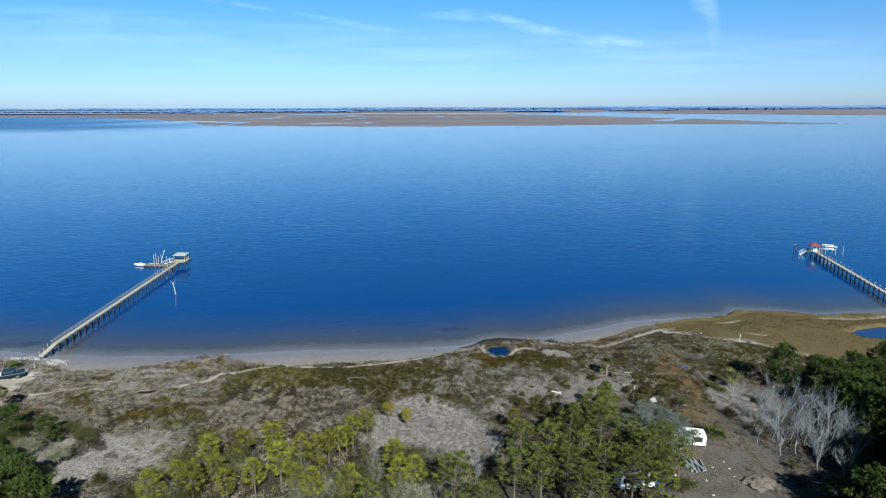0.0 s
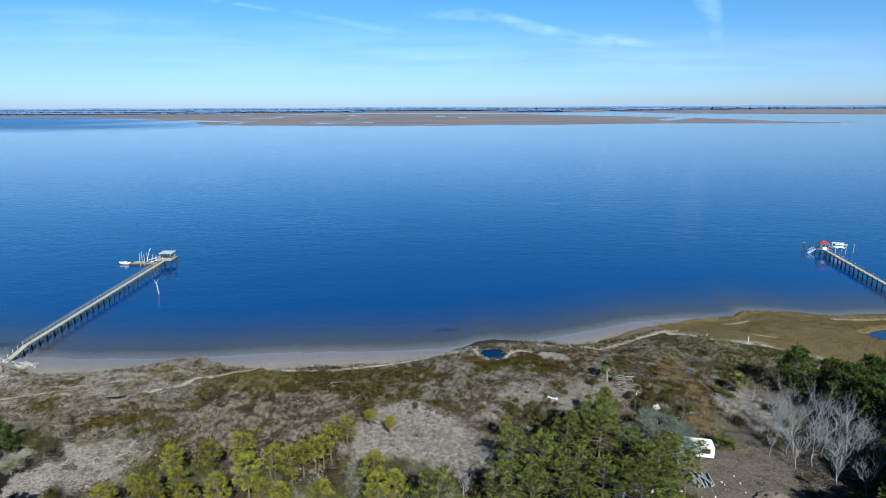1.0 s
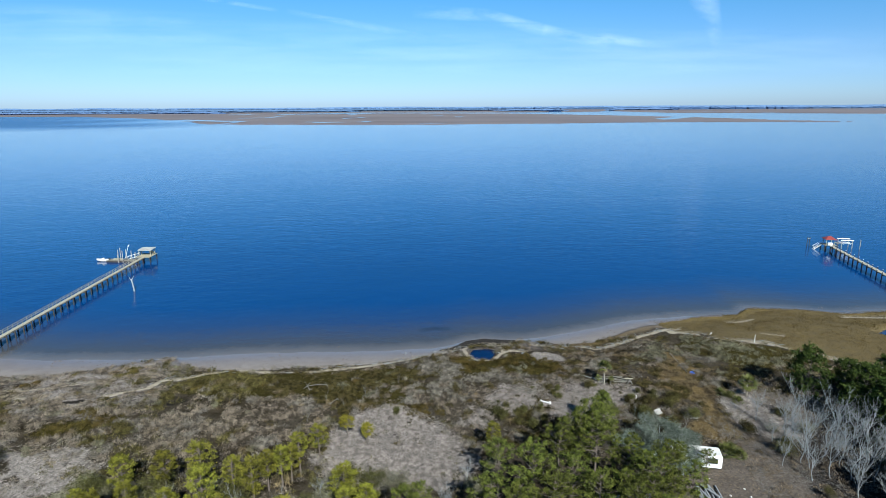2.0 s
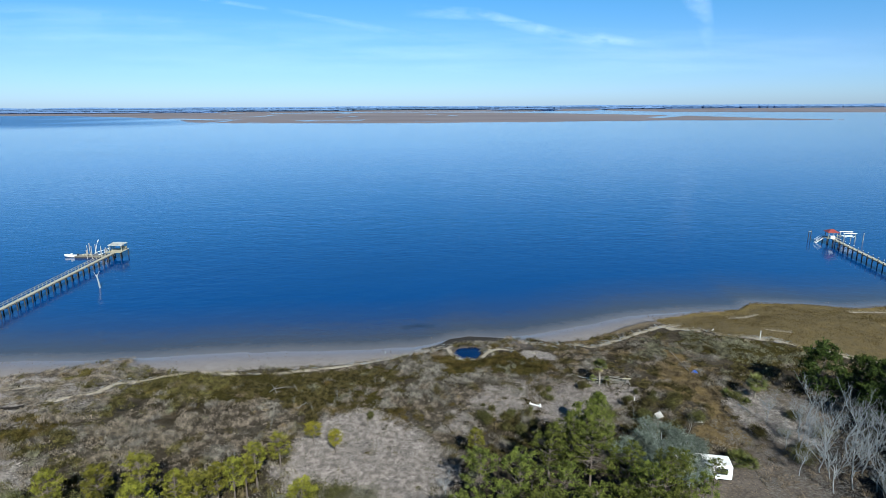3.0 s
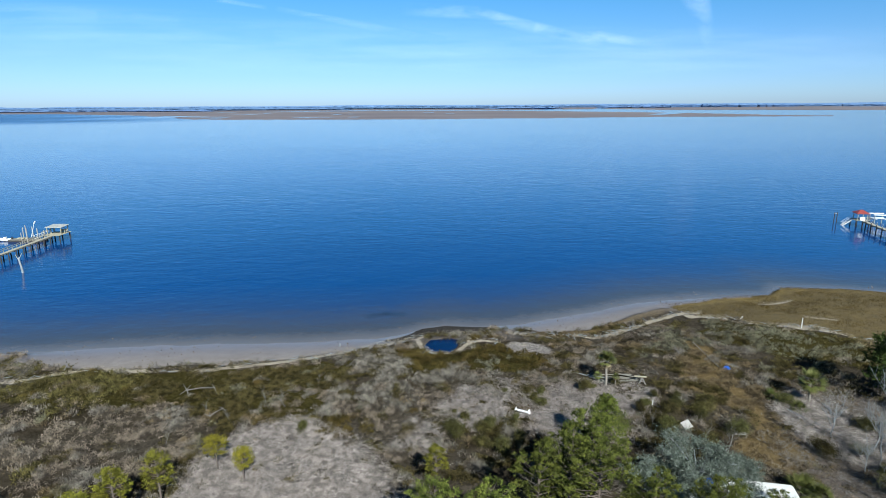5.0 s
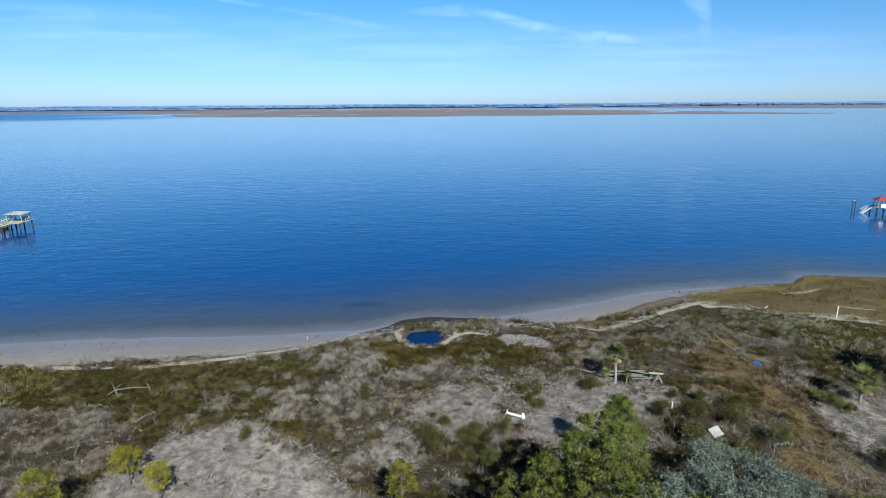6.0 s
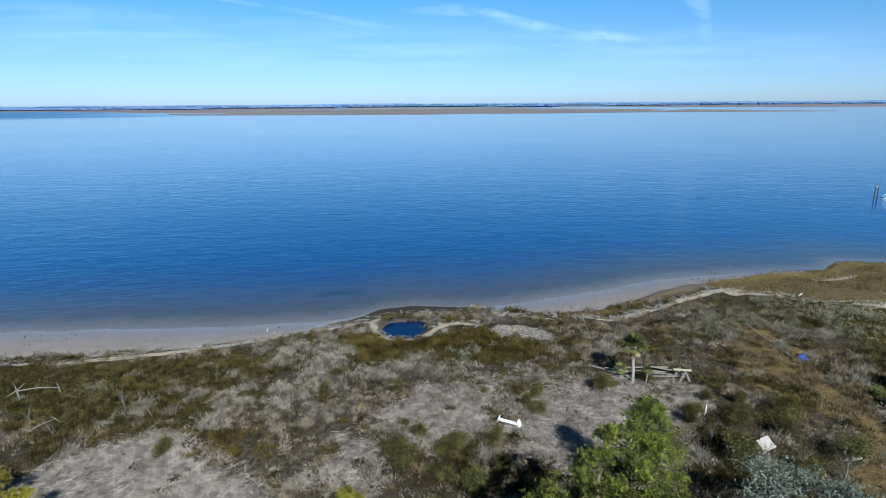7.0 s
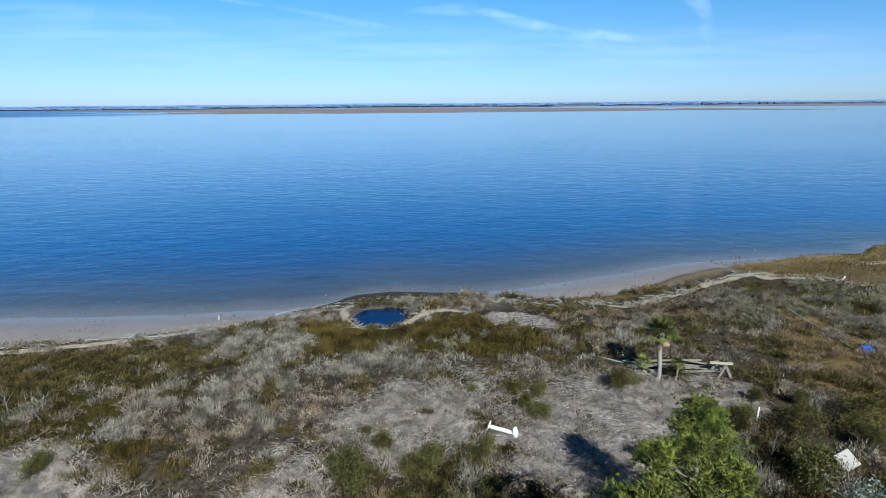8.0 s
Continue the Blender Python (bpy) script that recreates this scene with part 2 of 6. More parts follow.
def water_material(name, deep, silt):
    """Turbid water: silty and pale where it is shallow, a blue body where it is deep, small wind waves on top."""
    m, nt, p = material(name)
    vec = node(nt, "ShaderNodeTexCoord").outputs["Object"]
    depth = node(nt, "ShaderNodeAttribute", attribute_name="depth").outputs["Fac"]
    ruffle = node(nt, "ShaderNodeAttribute", attribute_name="ruffle").outputs["Fac"]
    cloud, streak = noise_at(nt, vec, 0.05, 3), noise_at(nt, vec, 0.5, 5, 0.65)
    body = ramp(nt, cloud, 0.3, 0.7, tuple(c * 0.85 for c in deep), deep)
    r = nt.nodes.new("ShaderNodeValToRGB")
    for k, (at_d, col) in enumerate(((0.0, (0.108, 0.101, 0.097)), (0.03, tuple(c * 0.58 for c in silt)), (0.095, tuple(0.2 * a + 0.6 * b for a, b in zip(silt, deep))), (0.32, deep))):
        e = r.color_ramp.elements[k] if k < 2 else r.color_ramp.elements.new(at_d)
        e.position, e.color = at_d, (*col, 1)
    wob = maths(nt, "MULTIPLY", depth, maths(nt, "ADD", 0.45, maths(nt, "MULTIPLY", streak, 0.5)))
    put(nt, maths(nt, "MULTIPLY", wob, 0.6), r.inputs[0])
    full = maths(nt, "MINIMUM", maths(nt, "MULTIPLY", depth, 0.4), 1.0)
    col = mix(nt, full, r.outputs[0], body)
    dark_patch = ramp(nt, node(nt, "ShaderNodeAttribute", attribute_name="dark_patch").outputs["Fac"], 0.2, 0.8, (0, 0, 0), (1, 1, 1))
    put(nt, mix(nt, maths(nt, "MULTIPLY", dark_patch, streak), col, (0.01, 0.012, 0.015)), p.inputs["Base Color"])
    p.inputs["IOR"].default_value = 1.33
    put(nt, maths(nt, "ADD", 0.10, maths(nt, "MULTIPLY", ruffle, 0.16)), p.inputs["Roughness"])
    stretch = node(nt, "ShaderNodeMapping", Scale=(0.6, 1.0, 1.0), Rotation=(0, 0, radians(-14)))
    put(nt, vec, stretch.inputs[0])
    ripples = maths(nt, "ADD", noise_at(nt, stretch.outputs[0], 0.55, 4, 0.6),
                    maths(nt, "MULTIPLY", noise_at(nt, stretch.outputs[0], 0.2, 2), 0.9))
    calm = ramp(nt, noise_at(nt, stretch.outputs[0], 0.012, 3), 0.35, 0.65, (0.55, 0.55, 0.55), (1, 1, 1))
    b = node(nt, "ShaderNodeBump", Strength=1.0, Distance=0.085)
    put(nt, maths(nt, "MULTIPLY", ripples, maths(nt, "ADD", calm, maths(nt, "MULTIPLY", ruffle, 1.6))), b.inputs["Height"])
    put(nt, b.outputs[0], p.inputs["Normal"])
    return m


def cloud_material(name, most, scale, streak=3.2):
    """Thin ice cloud: white, mostly clear, thinning out to the sheet's edges."""
    m, nt, p = material(name)
    tc = node(nt, "ShaderNodeTexCoord")
    sep = nt.nodes.new("ShaderNodeSeparateXYZ")
    put(nt, tc.outputs["UV"], sep.inputs[0])
    fade = None
    for k in (0, 1):
        v = maths(nt, "MULTIPLY", sep.outputs[k], maths(nt, "SUBTRACT", 1.0, sep.outputs[k]))
        v = maths(nt, "MULTIPLY", v, 4.0)
        fade = v if fade is None else maths(nt, "MULTIPLY", fade, v)
    mp = node(nt, "ShaderNodeMapping", Scale=(scale, 1.0, scale * streak))
    put(nt, tc.outputs["Object"], mp.inputs[0])
    n = ramp(nt, noise_at(nt, mp.outputs[0], 1.0, 6, 0.6), 0.38, 0.75, (0, 0, 0), (1, 1, 1))
    alpha = maths(nt, "MULTIPLY", maths(nt, "MULTIPLY", fade, n), most)
    clear = nt.nodes.new("ShaderNodeBsdfTransparent")
    p.inputs["Base Color"].default_value = (0.95, 0.97, 1.0, 1)
    p.inputs["Roughness"].default_value = 1.0
    ms = nt.nodes.new("ShaderNodeMixShader")
    put(nt, alpha, ms.inputs[0])
    put(nt, clear.outputs[0], ms.inputs[1])
    put(nt, p.outputs[0], ms.inputs[2])
    put(nt, ms.outputs[0], nt.nodes["Material Output"].inputs[0])
    return m


# ---- mesh helpers ----
def mesh_of(name, verts, faces, mat, smooth=False):
    me = bpy.data.meshes.new(name)
    me.from_pydata(verts, [], faces)
    me.materials.append(mat)
    if smooth:
        me.polygons.foreach_set("use_smooth", [True] * len(me.polygons))
    me.update()
    return me


def tri_mesh(name, pts, mat):
    """Loose triangles from an array n x 3 x 3."""
    n = len(pts)
    me = bpy.data.meshes.new(name)
    me.vertices.add(3 * n)
    me.vertices.foreach_set("co", np.ascontiguousarray(pts, dtype=np.float32).ravel())
    me.loops.add(3 * n)
    me.loops.foreach_set("vertex_index", np.arange(3 * n, dtype=np.int32))
    me.polygons.add(n)
    me.polygons.foreach_set("loop_start", np.arange(0, 3 * n, 3, dtype=np.int32))
    me.update(calc_edges=True)
    me.materials.append(mat)
    return me


def part(name, bm, mat, parent, label=""):
    me = bpy.data.meshes.new(name)
    bm.normal_update()
    bm.to_mesh(me)
    bm.free()
    me.materials.append(mat)
    return share(name, me, parent, label)


def share(name, me, parent, label="", at=None):
    ob = new(name, me)
    ob.parent = parent
    if at is not None:
        ob.matrix_basis = at
    return tagged(ob, label) if label else ob


def empty(name, m, label, category, group="", kind=""):
    ob = new(name)
    ob.empty_display_size = 0.3
    ob.matrix_basis = m
    return tagged(ob, label, category, group, kind)


def box(bm, c, size, turn=(0, 0, 0), bevel=0.0):
    made = bmesh.ops.create_cube(bm, size=1.0)["verts"]
    if bevel:
        edges = list({e for v in made for e in v.link_edges})
        bmesh.ops.scale(bm, vec=size, verts=made)
        out = bmesh.ops.bevel(bm, geom=edges, offset=bevel, segments=2, affect="EDGES", profile=0.5)
        made = list({v for f in out["faces"] for v in f.verts} | {v for v in made if v.is_valid})
        bmesh.ops.transform(bm, matrix=pose(*c, *turn), verts=made)
    else:
        bmesh.ops.transform(bm, matrix=pose(*c, *turn) @ Matrix.Diagonal((*size, 1)), verts=made)
    return made


def rod(bm, a, b, r0, r1=None, n=8):
    a, b = Vector(a), Vector(b)
    d = b - a
    m = Matrix.Translation((a + b) / 2) @ d.to_track_quat("Z", "Y").to_matrix().to_4x4()
    bmesh.ops.create_cone(bm, cap_ends=True, segments=n, radius1=r0, radius2=r0 if r1 is None else r1, depth=d.length, matrix=m)


def tube(V, F, pts, radii, n=5):
    """A tapered tube along points, appended to plain lists."""
    base = len(V)
    for k, (p, r) in enumerate(zip(pts, radii)):
        d = (pts[min(k + 1, len(pts) - 1)] - pts[max(k - 1, 0)])
        d = d.normalized() if d.length > 1e-6 else Vector((0, 0, 1))
        u = d.orthogonal().normalized()
        w = d.cross(u)
        for j in range(n):
            a = 2 * math.pi * j / n
            V.append(p + r * (math.cos(a) * u + math.sin(a) * w))
    for k in range(len(pts) - 1):
        for j in range(n):
            a, b = base + k * n + j, base + k * n + (j + 1) % n
            F.append((a, b, b + n, a + n))
    F.append(tuple(base + (len(pts) - 1) * n + j for j in range(n)))


# ---- the plan of the shore: smooth noise, soft regions, heights ----
TABLE = np.random.RandomState(3).rand(256, 256)


def vnoise(x, y, size):
    x, y = np.asarray(x) / size, np.asarray(y) / size
    xi, yi = np.floor(x).astype(int), np.floor(y).astype(int)
    fx, fy = x - xi, y - yi
    fx, fy = fx * fx * (3 - 2 * fx), fy * fy * (3 - 2 * fy)
    a, b = TABLE[xi % 256, yi % 256], TABLE[(xi + 1) % 256, yi % 256]
    c, d = TABLE[xi % 256, (yi + 1) % 256], TABLE[(xi + 1) % 256, (yi + 1) % 256]
    return (a * (1 - fx) + b * fx) * (1 - fy) + (c * (1 - fx) + d * fx) * fy


def fbm(x, y, size):
    return (vnoise(x, y, size) + 0.5 * vnoise(x + 31, y + 17, size / 2.1) + 0.25 * vnoise(x + 7, y + 53, size / 4.3)) / 1.75


def region(poly, x, y, edge=1.2):
    """1 inside a polygon, 0 outside, with a soft uneven edge of that many metres."""
    p = np.array(poly, float)
    q = np.roll(p, -1, 0)
    dist = np.full(np.shape(x), 1e9)
    inside = np.zeros(np.shape(x), bool)
    for (ax, ay), (bx, by) in zip(p, q):
        ex, ey = bx - ax, by - ay
        t = np.clip(((x - ax) * ex + (y - ay) * ey) / (ex * ex + ey * ey), 0, 1)
        dist = np.minimum(dist, np.hypot(x - ax - t * ex, y - ay - t * ey))
        cross = ((ay > y) != (by > y)) & (x < ex * (y - ay) / (ey if abs(ey) > 1e-9 else 1e-9) + ax)
        inside ^= cross
    sd = np.where(inside, dist, -dist) + ((fbm(x, y, 4.0) - 0.5) * 2.4 + (fbm(x + 70, y + 20, 11.0) - 0.5) * 3.0) * edge
    return np.clip(0.5 + sd / (2 * edge), 0, 1)


def along(line, x, y, width):
    """1 on a line, falling to 0 at that many metres from it, broken and uneven."""
    p = np.array(line, float)
    dist = np.full(np.shape(x), 1e9)
    for (ax, ay), (bx, by) in zip(p[:-1], p[1:]):
        ex, ey = bx - ax, by - ay
        t = np.clip(((x - ax) * ex + (y - ay) * ey) / (ex * ex + ey * ey), 0, 1)
        dist = np.minimum(dist, np.hypot(x - ax - t * ex, y - ay - t * ey))
    w = width * (0.45 + 1.1 * fbm(x + 90, y, 3.0))
    return np.clip(1.3 - dist / w, 0, 1)


WATER_Z = -1.2
WATERLINE = ((-412.7, 120.9), (-134.2, 116.8), (-97.1, 113.7), (-86.4, 112.3), (-75.8, 111.5), (-67, 110.3), (-55.9, 110.7), (-42.3, 111.4),
             (-31.1, 113), (-19.8, 113.7), (-7.9, 114.2), (1.6, 115), (5.2, 116.4), (8.1, 118.3), (12, 119.5), (17.3, 119.1), (22, 119.5),
             (29.7, 122.8), (36.9, 126.1), (43.1, 129.2), (48.3, 130.6), (58.6, 131.8), (66.8, 132.6), (71, 136.9), (76.1, 136.6), (81.6, 135.6),
             (89.5, 133.1), (107.1, 135), (144.2, 137.4), (412.3, 141.6))
VEGLINE = ((-409, 115), (-96.2, 108.3), (-85, 106.4), (-81.7, 107.3), (-70.5, 101.7), (-62.5, 102.2), (-53.3, 105.1), (-49.2, 107.8), (-43.8, 109.5),
           (-39, 105.2), (-32.8, 104.2), (-24.7, 104.7), (-15.8, 105.6), (-8.3, 106.8), (-0.6, 108.8), (2.3, 110.9), (5.5, 112.9), (8, 116.2), (11.1, 117.2),
           (17.2, 116.7), (22.4, 115.8), (27, 114.8), (32.1, 115.8), (35.8, 118.4), (40.8, 121.8), (46.9, 125.2), (54, 127.6), (58.1, 130.2),
           (66.3, 131.1), (70.4, 135.3), (80.9, 133.8), (88.8, 131.3), (106.2, 133.2), (408.7, 139.5))
POND = ((8.8, 110), (9.5, 111.9), (11.8, 112.8), (13.3, 112.2), (13.1, 110.1), (12.1, 107.9), (10.2, 107.9))
POOL = ((87.8, 120.9), (91.5, 123.7), (98.2, 125.1), (111.1, 124.6), (112, 118), (100, 115), (92.7, 116.1), (89.1, 117.1))
GOLD = ((48.5, 126.3), (58.2, 130.4), (66.4, 131.6), (70.5, 135.5), (81.3, 134.7), (89.2, 132.2), (106.4, 133.6), (226.7, 139.5), (220, 92), (105, 94), (84, 99),
        (71.8, 105.4), (68.4, 109), (62.7, 113.2), (55.2, 116.8), (50.7, 121))
MUD_BANK = ((3.7, 112.8), (7, 114.3), (8.8, 117.2), (12, 118.7), (15.2, 117.9), (17.8, 117.2), (16.7, 114.9), (13.7, 114.2), (11.6, 114.4), (8.9, 114), (6, 112.4))
THATCH = (((6.5, 85), (8, 89.6), (10.5, 91), (12, 90.4), (11, 87.6), (10, 84)),
          ((-12, 77), (-10.5, 84), (-8.6, 87.5), (-4.8, 89.5), (1.5, 86.3), (5.4, 82), (7, 76), (5, 71), (-4, 71), (-9, 73)),
          ((8.6, 90), (12.5, 96), (17.9, 97.2), (24, 96.2), (33, 95.5), (29, 90), (26, 86), (21, 84), (17, 89), (14, 88)),
          ((-64, 66), (-62, 76), (-52, 81), (-42, 80), (-36, 76), (-40, 68), (-50, 63)),
          ((19.5, 107.7), (20.5, 110.8), (23.9, 110.4), (24.8, 106.9), (21.8, 105.3)),
          ((44.5, 84), (44, 91), (47.5, 95), (53, 90), (53, 84), (48, 80)))
GREEN = (((-40.2, 95.3), (-38.8, 101.2), (-30.8, 102.6), (-15.4, 103.6), (-0.1, 106.1), (6, 111.3), (9, 107.3), (14.1, 107.7), (19.1, 107.9), (25.1, 104.5), (21, 101),
          (12, 101.5), (2, 101.7), (-4.5, 95.2), (-13, 91), (-22.1, 93.3), (-30.2, 93.6)),
         ((-51, 82.5), (-50, 85.4), (-41, 88.1), (-38.7, 86.4), (-43, 84), (-47.4, 80.6)),
         ((-14, 90.5), (-14.2, 97.8), (-6.1, 98.7), (-0, 98.4), (3, 95), (-2, 91.4), (-8, 90)),
         ((52, 105), (44.2, 112.4), (50.4, 117.9), (62, 111.5), (69, 105), (60, 101)))
BROWN = (((39, 104), (43.1, 110.2), (47, 105), (45, 97), (44, 90), (42.5, 80), (39, 79), (37.5, 84), (40, 91), (37, 97)),)
LITTER = (((28, 60), (31, 70), (37, 79), (40, 86), (44, 92), (51, 95.5), (58, 92), (70, 84), (90, 70), (90, 40), (30, 40)),
          ((-120, 40), (-110, 70), (-70, 82), (-58, 76), (-48, 60), (-20, 56), (20, 52), (30, 40)))
# dark litter at the wood's edge, with tree shade painted into its colour
SHADED_HUMUS = ((40, 50), (41, 62), (43, 70), (46, 78), (50, 84), (58, 89), (95, 96), (95, 50))
WRACK = (((-41.8, 96.2), (-40.9, 99.7), (-38.3, 100.7), (-35.1, 103), (-31.4, 104.1), (-23.9, 103.3), (-17.6, 103.5), (-12.1, 104.9),
          (-6.9, 106.2), (-3.7, 107.8), (0.1, 109.2), (2, 110.5), (5, 111.7)),
         ((5, 111.7), (7.6, 112.3), (8.2, 109.3), (10, 107), (12.7, 107.2), (14.1, 110.1), (16.1, 111.3), (18.4, 110.6), (21.7, 109.4)),
         ((20.3, 114.9), (24.4, 113.2), (26.6, 112.7), (29.8, 113.5), (31.9, 112.4), (34.1, 113.2), (36.8, 115), (40.3, 117.4), (44.8, 120), (50.9, 123.4)),
         ((48.1, 120.1), (55.1, 116.3), (62.7, 112.9), (68.4, 108.6), (71.8, 105), (84, 98.5)),
         ((-41.8, 96.2), (-46, 93.8), (-55.2, 92.3), (-62.8, 94.3), (-70.4, 91.3)),
         ((-45.1, 107.8), (-50.8, 100.1), (-58.9, 97.1), (-67.1, 96.1)),
         ((64.9, 119.2), (66.6, 118.5), (68.4, 117.7)), ((62, 126.9), (65.1, 127.3), (68.3, 128.7)), ((87.7, 130.2), (95.8, 129.7), (106, 131)),
         ((7.6, 112.3), (8.9, 113.6), (10.6, 114.1), (12.6, 113.8), (14.5, 112.8), (14.7, 110.9)))


def curve(line, x):
    p = np.array(line, float)
    return np.interp(x, p[:, 0], p[:, 1])


def shore_s(x, y):
    """Metres out from the waterline (minus: on land), with small bays."""
    return y - curve(WATERLINE, x) - (fbm(x, y * 0 + 5, 7.0) - 0.5) * 1.6


def ease(v):
    v = np.clip(v, 0, 1)
    return v * v * (3 - 2 * v)


def height(x, y):
    w, v = curve(WATERLINE, x) + (fbm(x, y * 0 + 5, 7.0) - 0.5) * 1.6, curve(VEGLINE, x)
    beach = np.clip((w - y) / np.maximum(w - v, 0.8), 0, 1)
    rise = 0.85 * ease((v - y) / 14)
    lumps = (fbm(x + 5, y, 1.7) - 0.5) * 0.42 * np.clip((v - y) / 3, 0, 1)
    land = WATER_Z + 0.85 * beach + rise + lumps + np.clip(v - y - 10, 0, 60) * 0.003 + (fbm(x, y, 9.0) - 0.5) * 0.35 * np.clip((v - y) / 4, 0, 1)
    out = np.clip(y - w, 0, None)
    bed = WATER_Z - (0.014 * np.minimum(out, 14) + 0.04 * np.clip(out - 14, 0, 90) + 0.004 * np.clip(out - 104, 0, 200)) - 0.015 * (out > 0)
    z = np.where(y < w, land, bed)
    gold = region(GOLD, x, y, 1.5) * (y < w)
    z = z * (1 - gold) + gold * (WATER_Z + 0.13 + 0.12 * fbm(x, y, 5.0) + 1.1 * rise)
    pool = region(POOL, x, y, 0.7) * (y < w)
    z = z * (1 - pool) + pool * (WATER_Z - 0.25)
    near = np.clip(1.6 - np.hypot((x - 11.1) / 4.5, (y - 110.3) / 4.0), 0, 1) * (y < w - 1)
    z = z * (1 - near) - near * 0.1
    return z - 0.5 * region(POND, x, y, 0.22)


def ground_z(x, y):
    return float(height(np.array([float(x)]), np.array([float(y)]))[0])


def axis(dense_a, dense_b, step, far):
    mid = np.arange(dense_a, dense_b, step)
    grow = []
    d, s = 0.0, step
    while d < far:
        s *= 1.35
        d += s
        grow.append(d)
    grow = np.array(grow)
    return np.concatenate([(dense_a - grow)[::-1], mid, mid[-1] + grow])


def sheet(name, xs, ys, zf, mat):
    X, Y = np.meshgrid(xs, ys)
    X, Y = X.ravel(), Y.ravel()
    Z = zf(X, Y)
    nx, ny = len(xs), len(ys)
    i = np.arange((ny - 1) * nx).reshape(ny - 1, nx)[:, :-1].ravel()
    quads = np.stack([i, i + 1, i + nx + 1, i + nx], 1).astype(np.int32)
    me = bpy.data.meshes.new(name)
    me.vertices.add(len(X))
    me.vertices.foreach_set("co", np.stack([X, Y, Z], 1).astype(np.float32).ravel())
    me.loops.add(quads.size)
    me.loops.foreach_set("vertex_index", quads.ravel())
    me.polygons.add(len(quads))
    me.polygons.foreach_set("loop_start", np.arange(0, quads.size, 4, dtype=np.int32))
    me.polygons.foreach_set("use_smooth", np.ones(len(quads), bool))
    me.update(calc_edges=True)
    me.materials.append(mat)
    return new(name, me), X, Y, Z


def covers(x, y):
    """What lies on the ground at these places."""
    w = curve(WATERLINE, x)
    v = curve(VEGLINE, x) + (fbm(x + 40, y, 5.0) - 0.5) * 1.6
    c = {"thatch": np.zeros(np.shape(x)), "green": np.zeros(np.shape(x)), "straw": np.zeros(np.shape(x)), "litter": np.zeros(np.shape(x)),
         "brown": np.zeros(np.shape(x))}
    for nm, polys, edge in (("thatch", THATCH, 1.3), ("green", GREEN, 1.4), ("brown", BROWN, 1.2), ("litter", LITTER, 2.5)):
        for poly in polys:
            c[nm] = np.maximum(c[nm], region(poly, x, y, edge))
    for k, line in enumerate(WRACK):
        c["straw"] = np.maximum(c["straw"], along(line, x, y, (0.5, 0.5, 0.6, 1.0, 0.5, 0.45, 0.35, 0.4, 0.7, 0.55)[k]) * (0.75 if k in (1, 9) else 1.0 if k < 4 else 0.8))
    c["clear"] = np.zeros(np.shape(x))
    for line in WRACK[:4]:
        c["clear"] = np.maximum(c["clear"], along(line, x, y + 0.9, 1.7))
    c["brown"] = np.maximum(c["brown"], 0.75 * np.clip(1 - (v - y) / 5, 0, 1) * (y < v) * (x > 24))
    c["sand"] = np.clip((y - v) / 0.8 + 0.5, 0, 1)
    c["gold"] = region(GOLD, x, y, 1.2)
    for pad in (((-80, 92), (-74.3, 92.4), (-73, 97.6), (-74.5, 100.7), (-78.6, 101.8), (-81.3, 101.1)), ((-74.6, 99), (-71.5, 99.7), (-72.8, 101.8), (-76, 101.2))):
        c["straw"] = np.maximum(c["straw"], 0.9 * region(pad, x, y, 0.5))
    pools_and_shade = along(((-35.9, 91.7), (-34.7, 92.4)), x, y, 1.2)
    pools_and_shade = np.maximum(pools_and_shade, along(((-52.1, 91.6), (-49.5, 92)), x, y, 0.8))
    # dark litter plus painted tree shade, at both wood edges
    c["shaded_humus"] = np.maximum(region(SHADED_HUMUS, x, y, 2.0), region(((-90, 50), (-80, 80), (-66, 82), (-56, 73), (-50, 62), (-44, 50)), x, y, 2.0))
    pools_and_shade = np.maximum(pools_and_shade, 0.8 * c["shaded_humus"])
    c["mud"] = np.maximum(0.75 * pools_and_shade, region(MUD_BANK, x, y, 0.3), 0.9 * along(((-51.5, 108.8), (-47.9, 109.4), (-44.1, 109)), x, y, 0.7))
    c["wet"] = np.clip(1.15 - (w - y) / 7.5, 0, 1) * np.clip(1 - (y - w) / 5, 0.25, 1) * (c["gold"] < 0.5) + 0.25 * c["gold"]
    c["sand"] = c["sand"] * (1 - c["gold"])
    c["pond"] = region(POND, x, y, 0.45)
    holes = np.clip((fbm(x + 11, y + 7, 3.2) - 0.24) * 6, 0.35, 1) * np.clip((fbm(x + 61, y + 27, 8.0) - 0.12) * 6, 0.5, 1)
    c["thatch"] = c["thatch"] * holes * np.where(x < -30, 0.7, 1.0)
    c["straw"] = c["straw"] * np.clip((fbm(x + 21, y + 3, 4.0) - 0.27) * 6, 0.15, 1)
    dry = ease((-30 - x) / 12) * np.clip((y - 80) / 10, 0, 1) * (y < v)
    c["thatch"] = np.maximum(c["thatch"], dry * (0.50 + 0.7 * (fbm(x * 0.45 + 19, y * 1.5 + 0.5 * x, 3.0) - 0.45)))
    return c


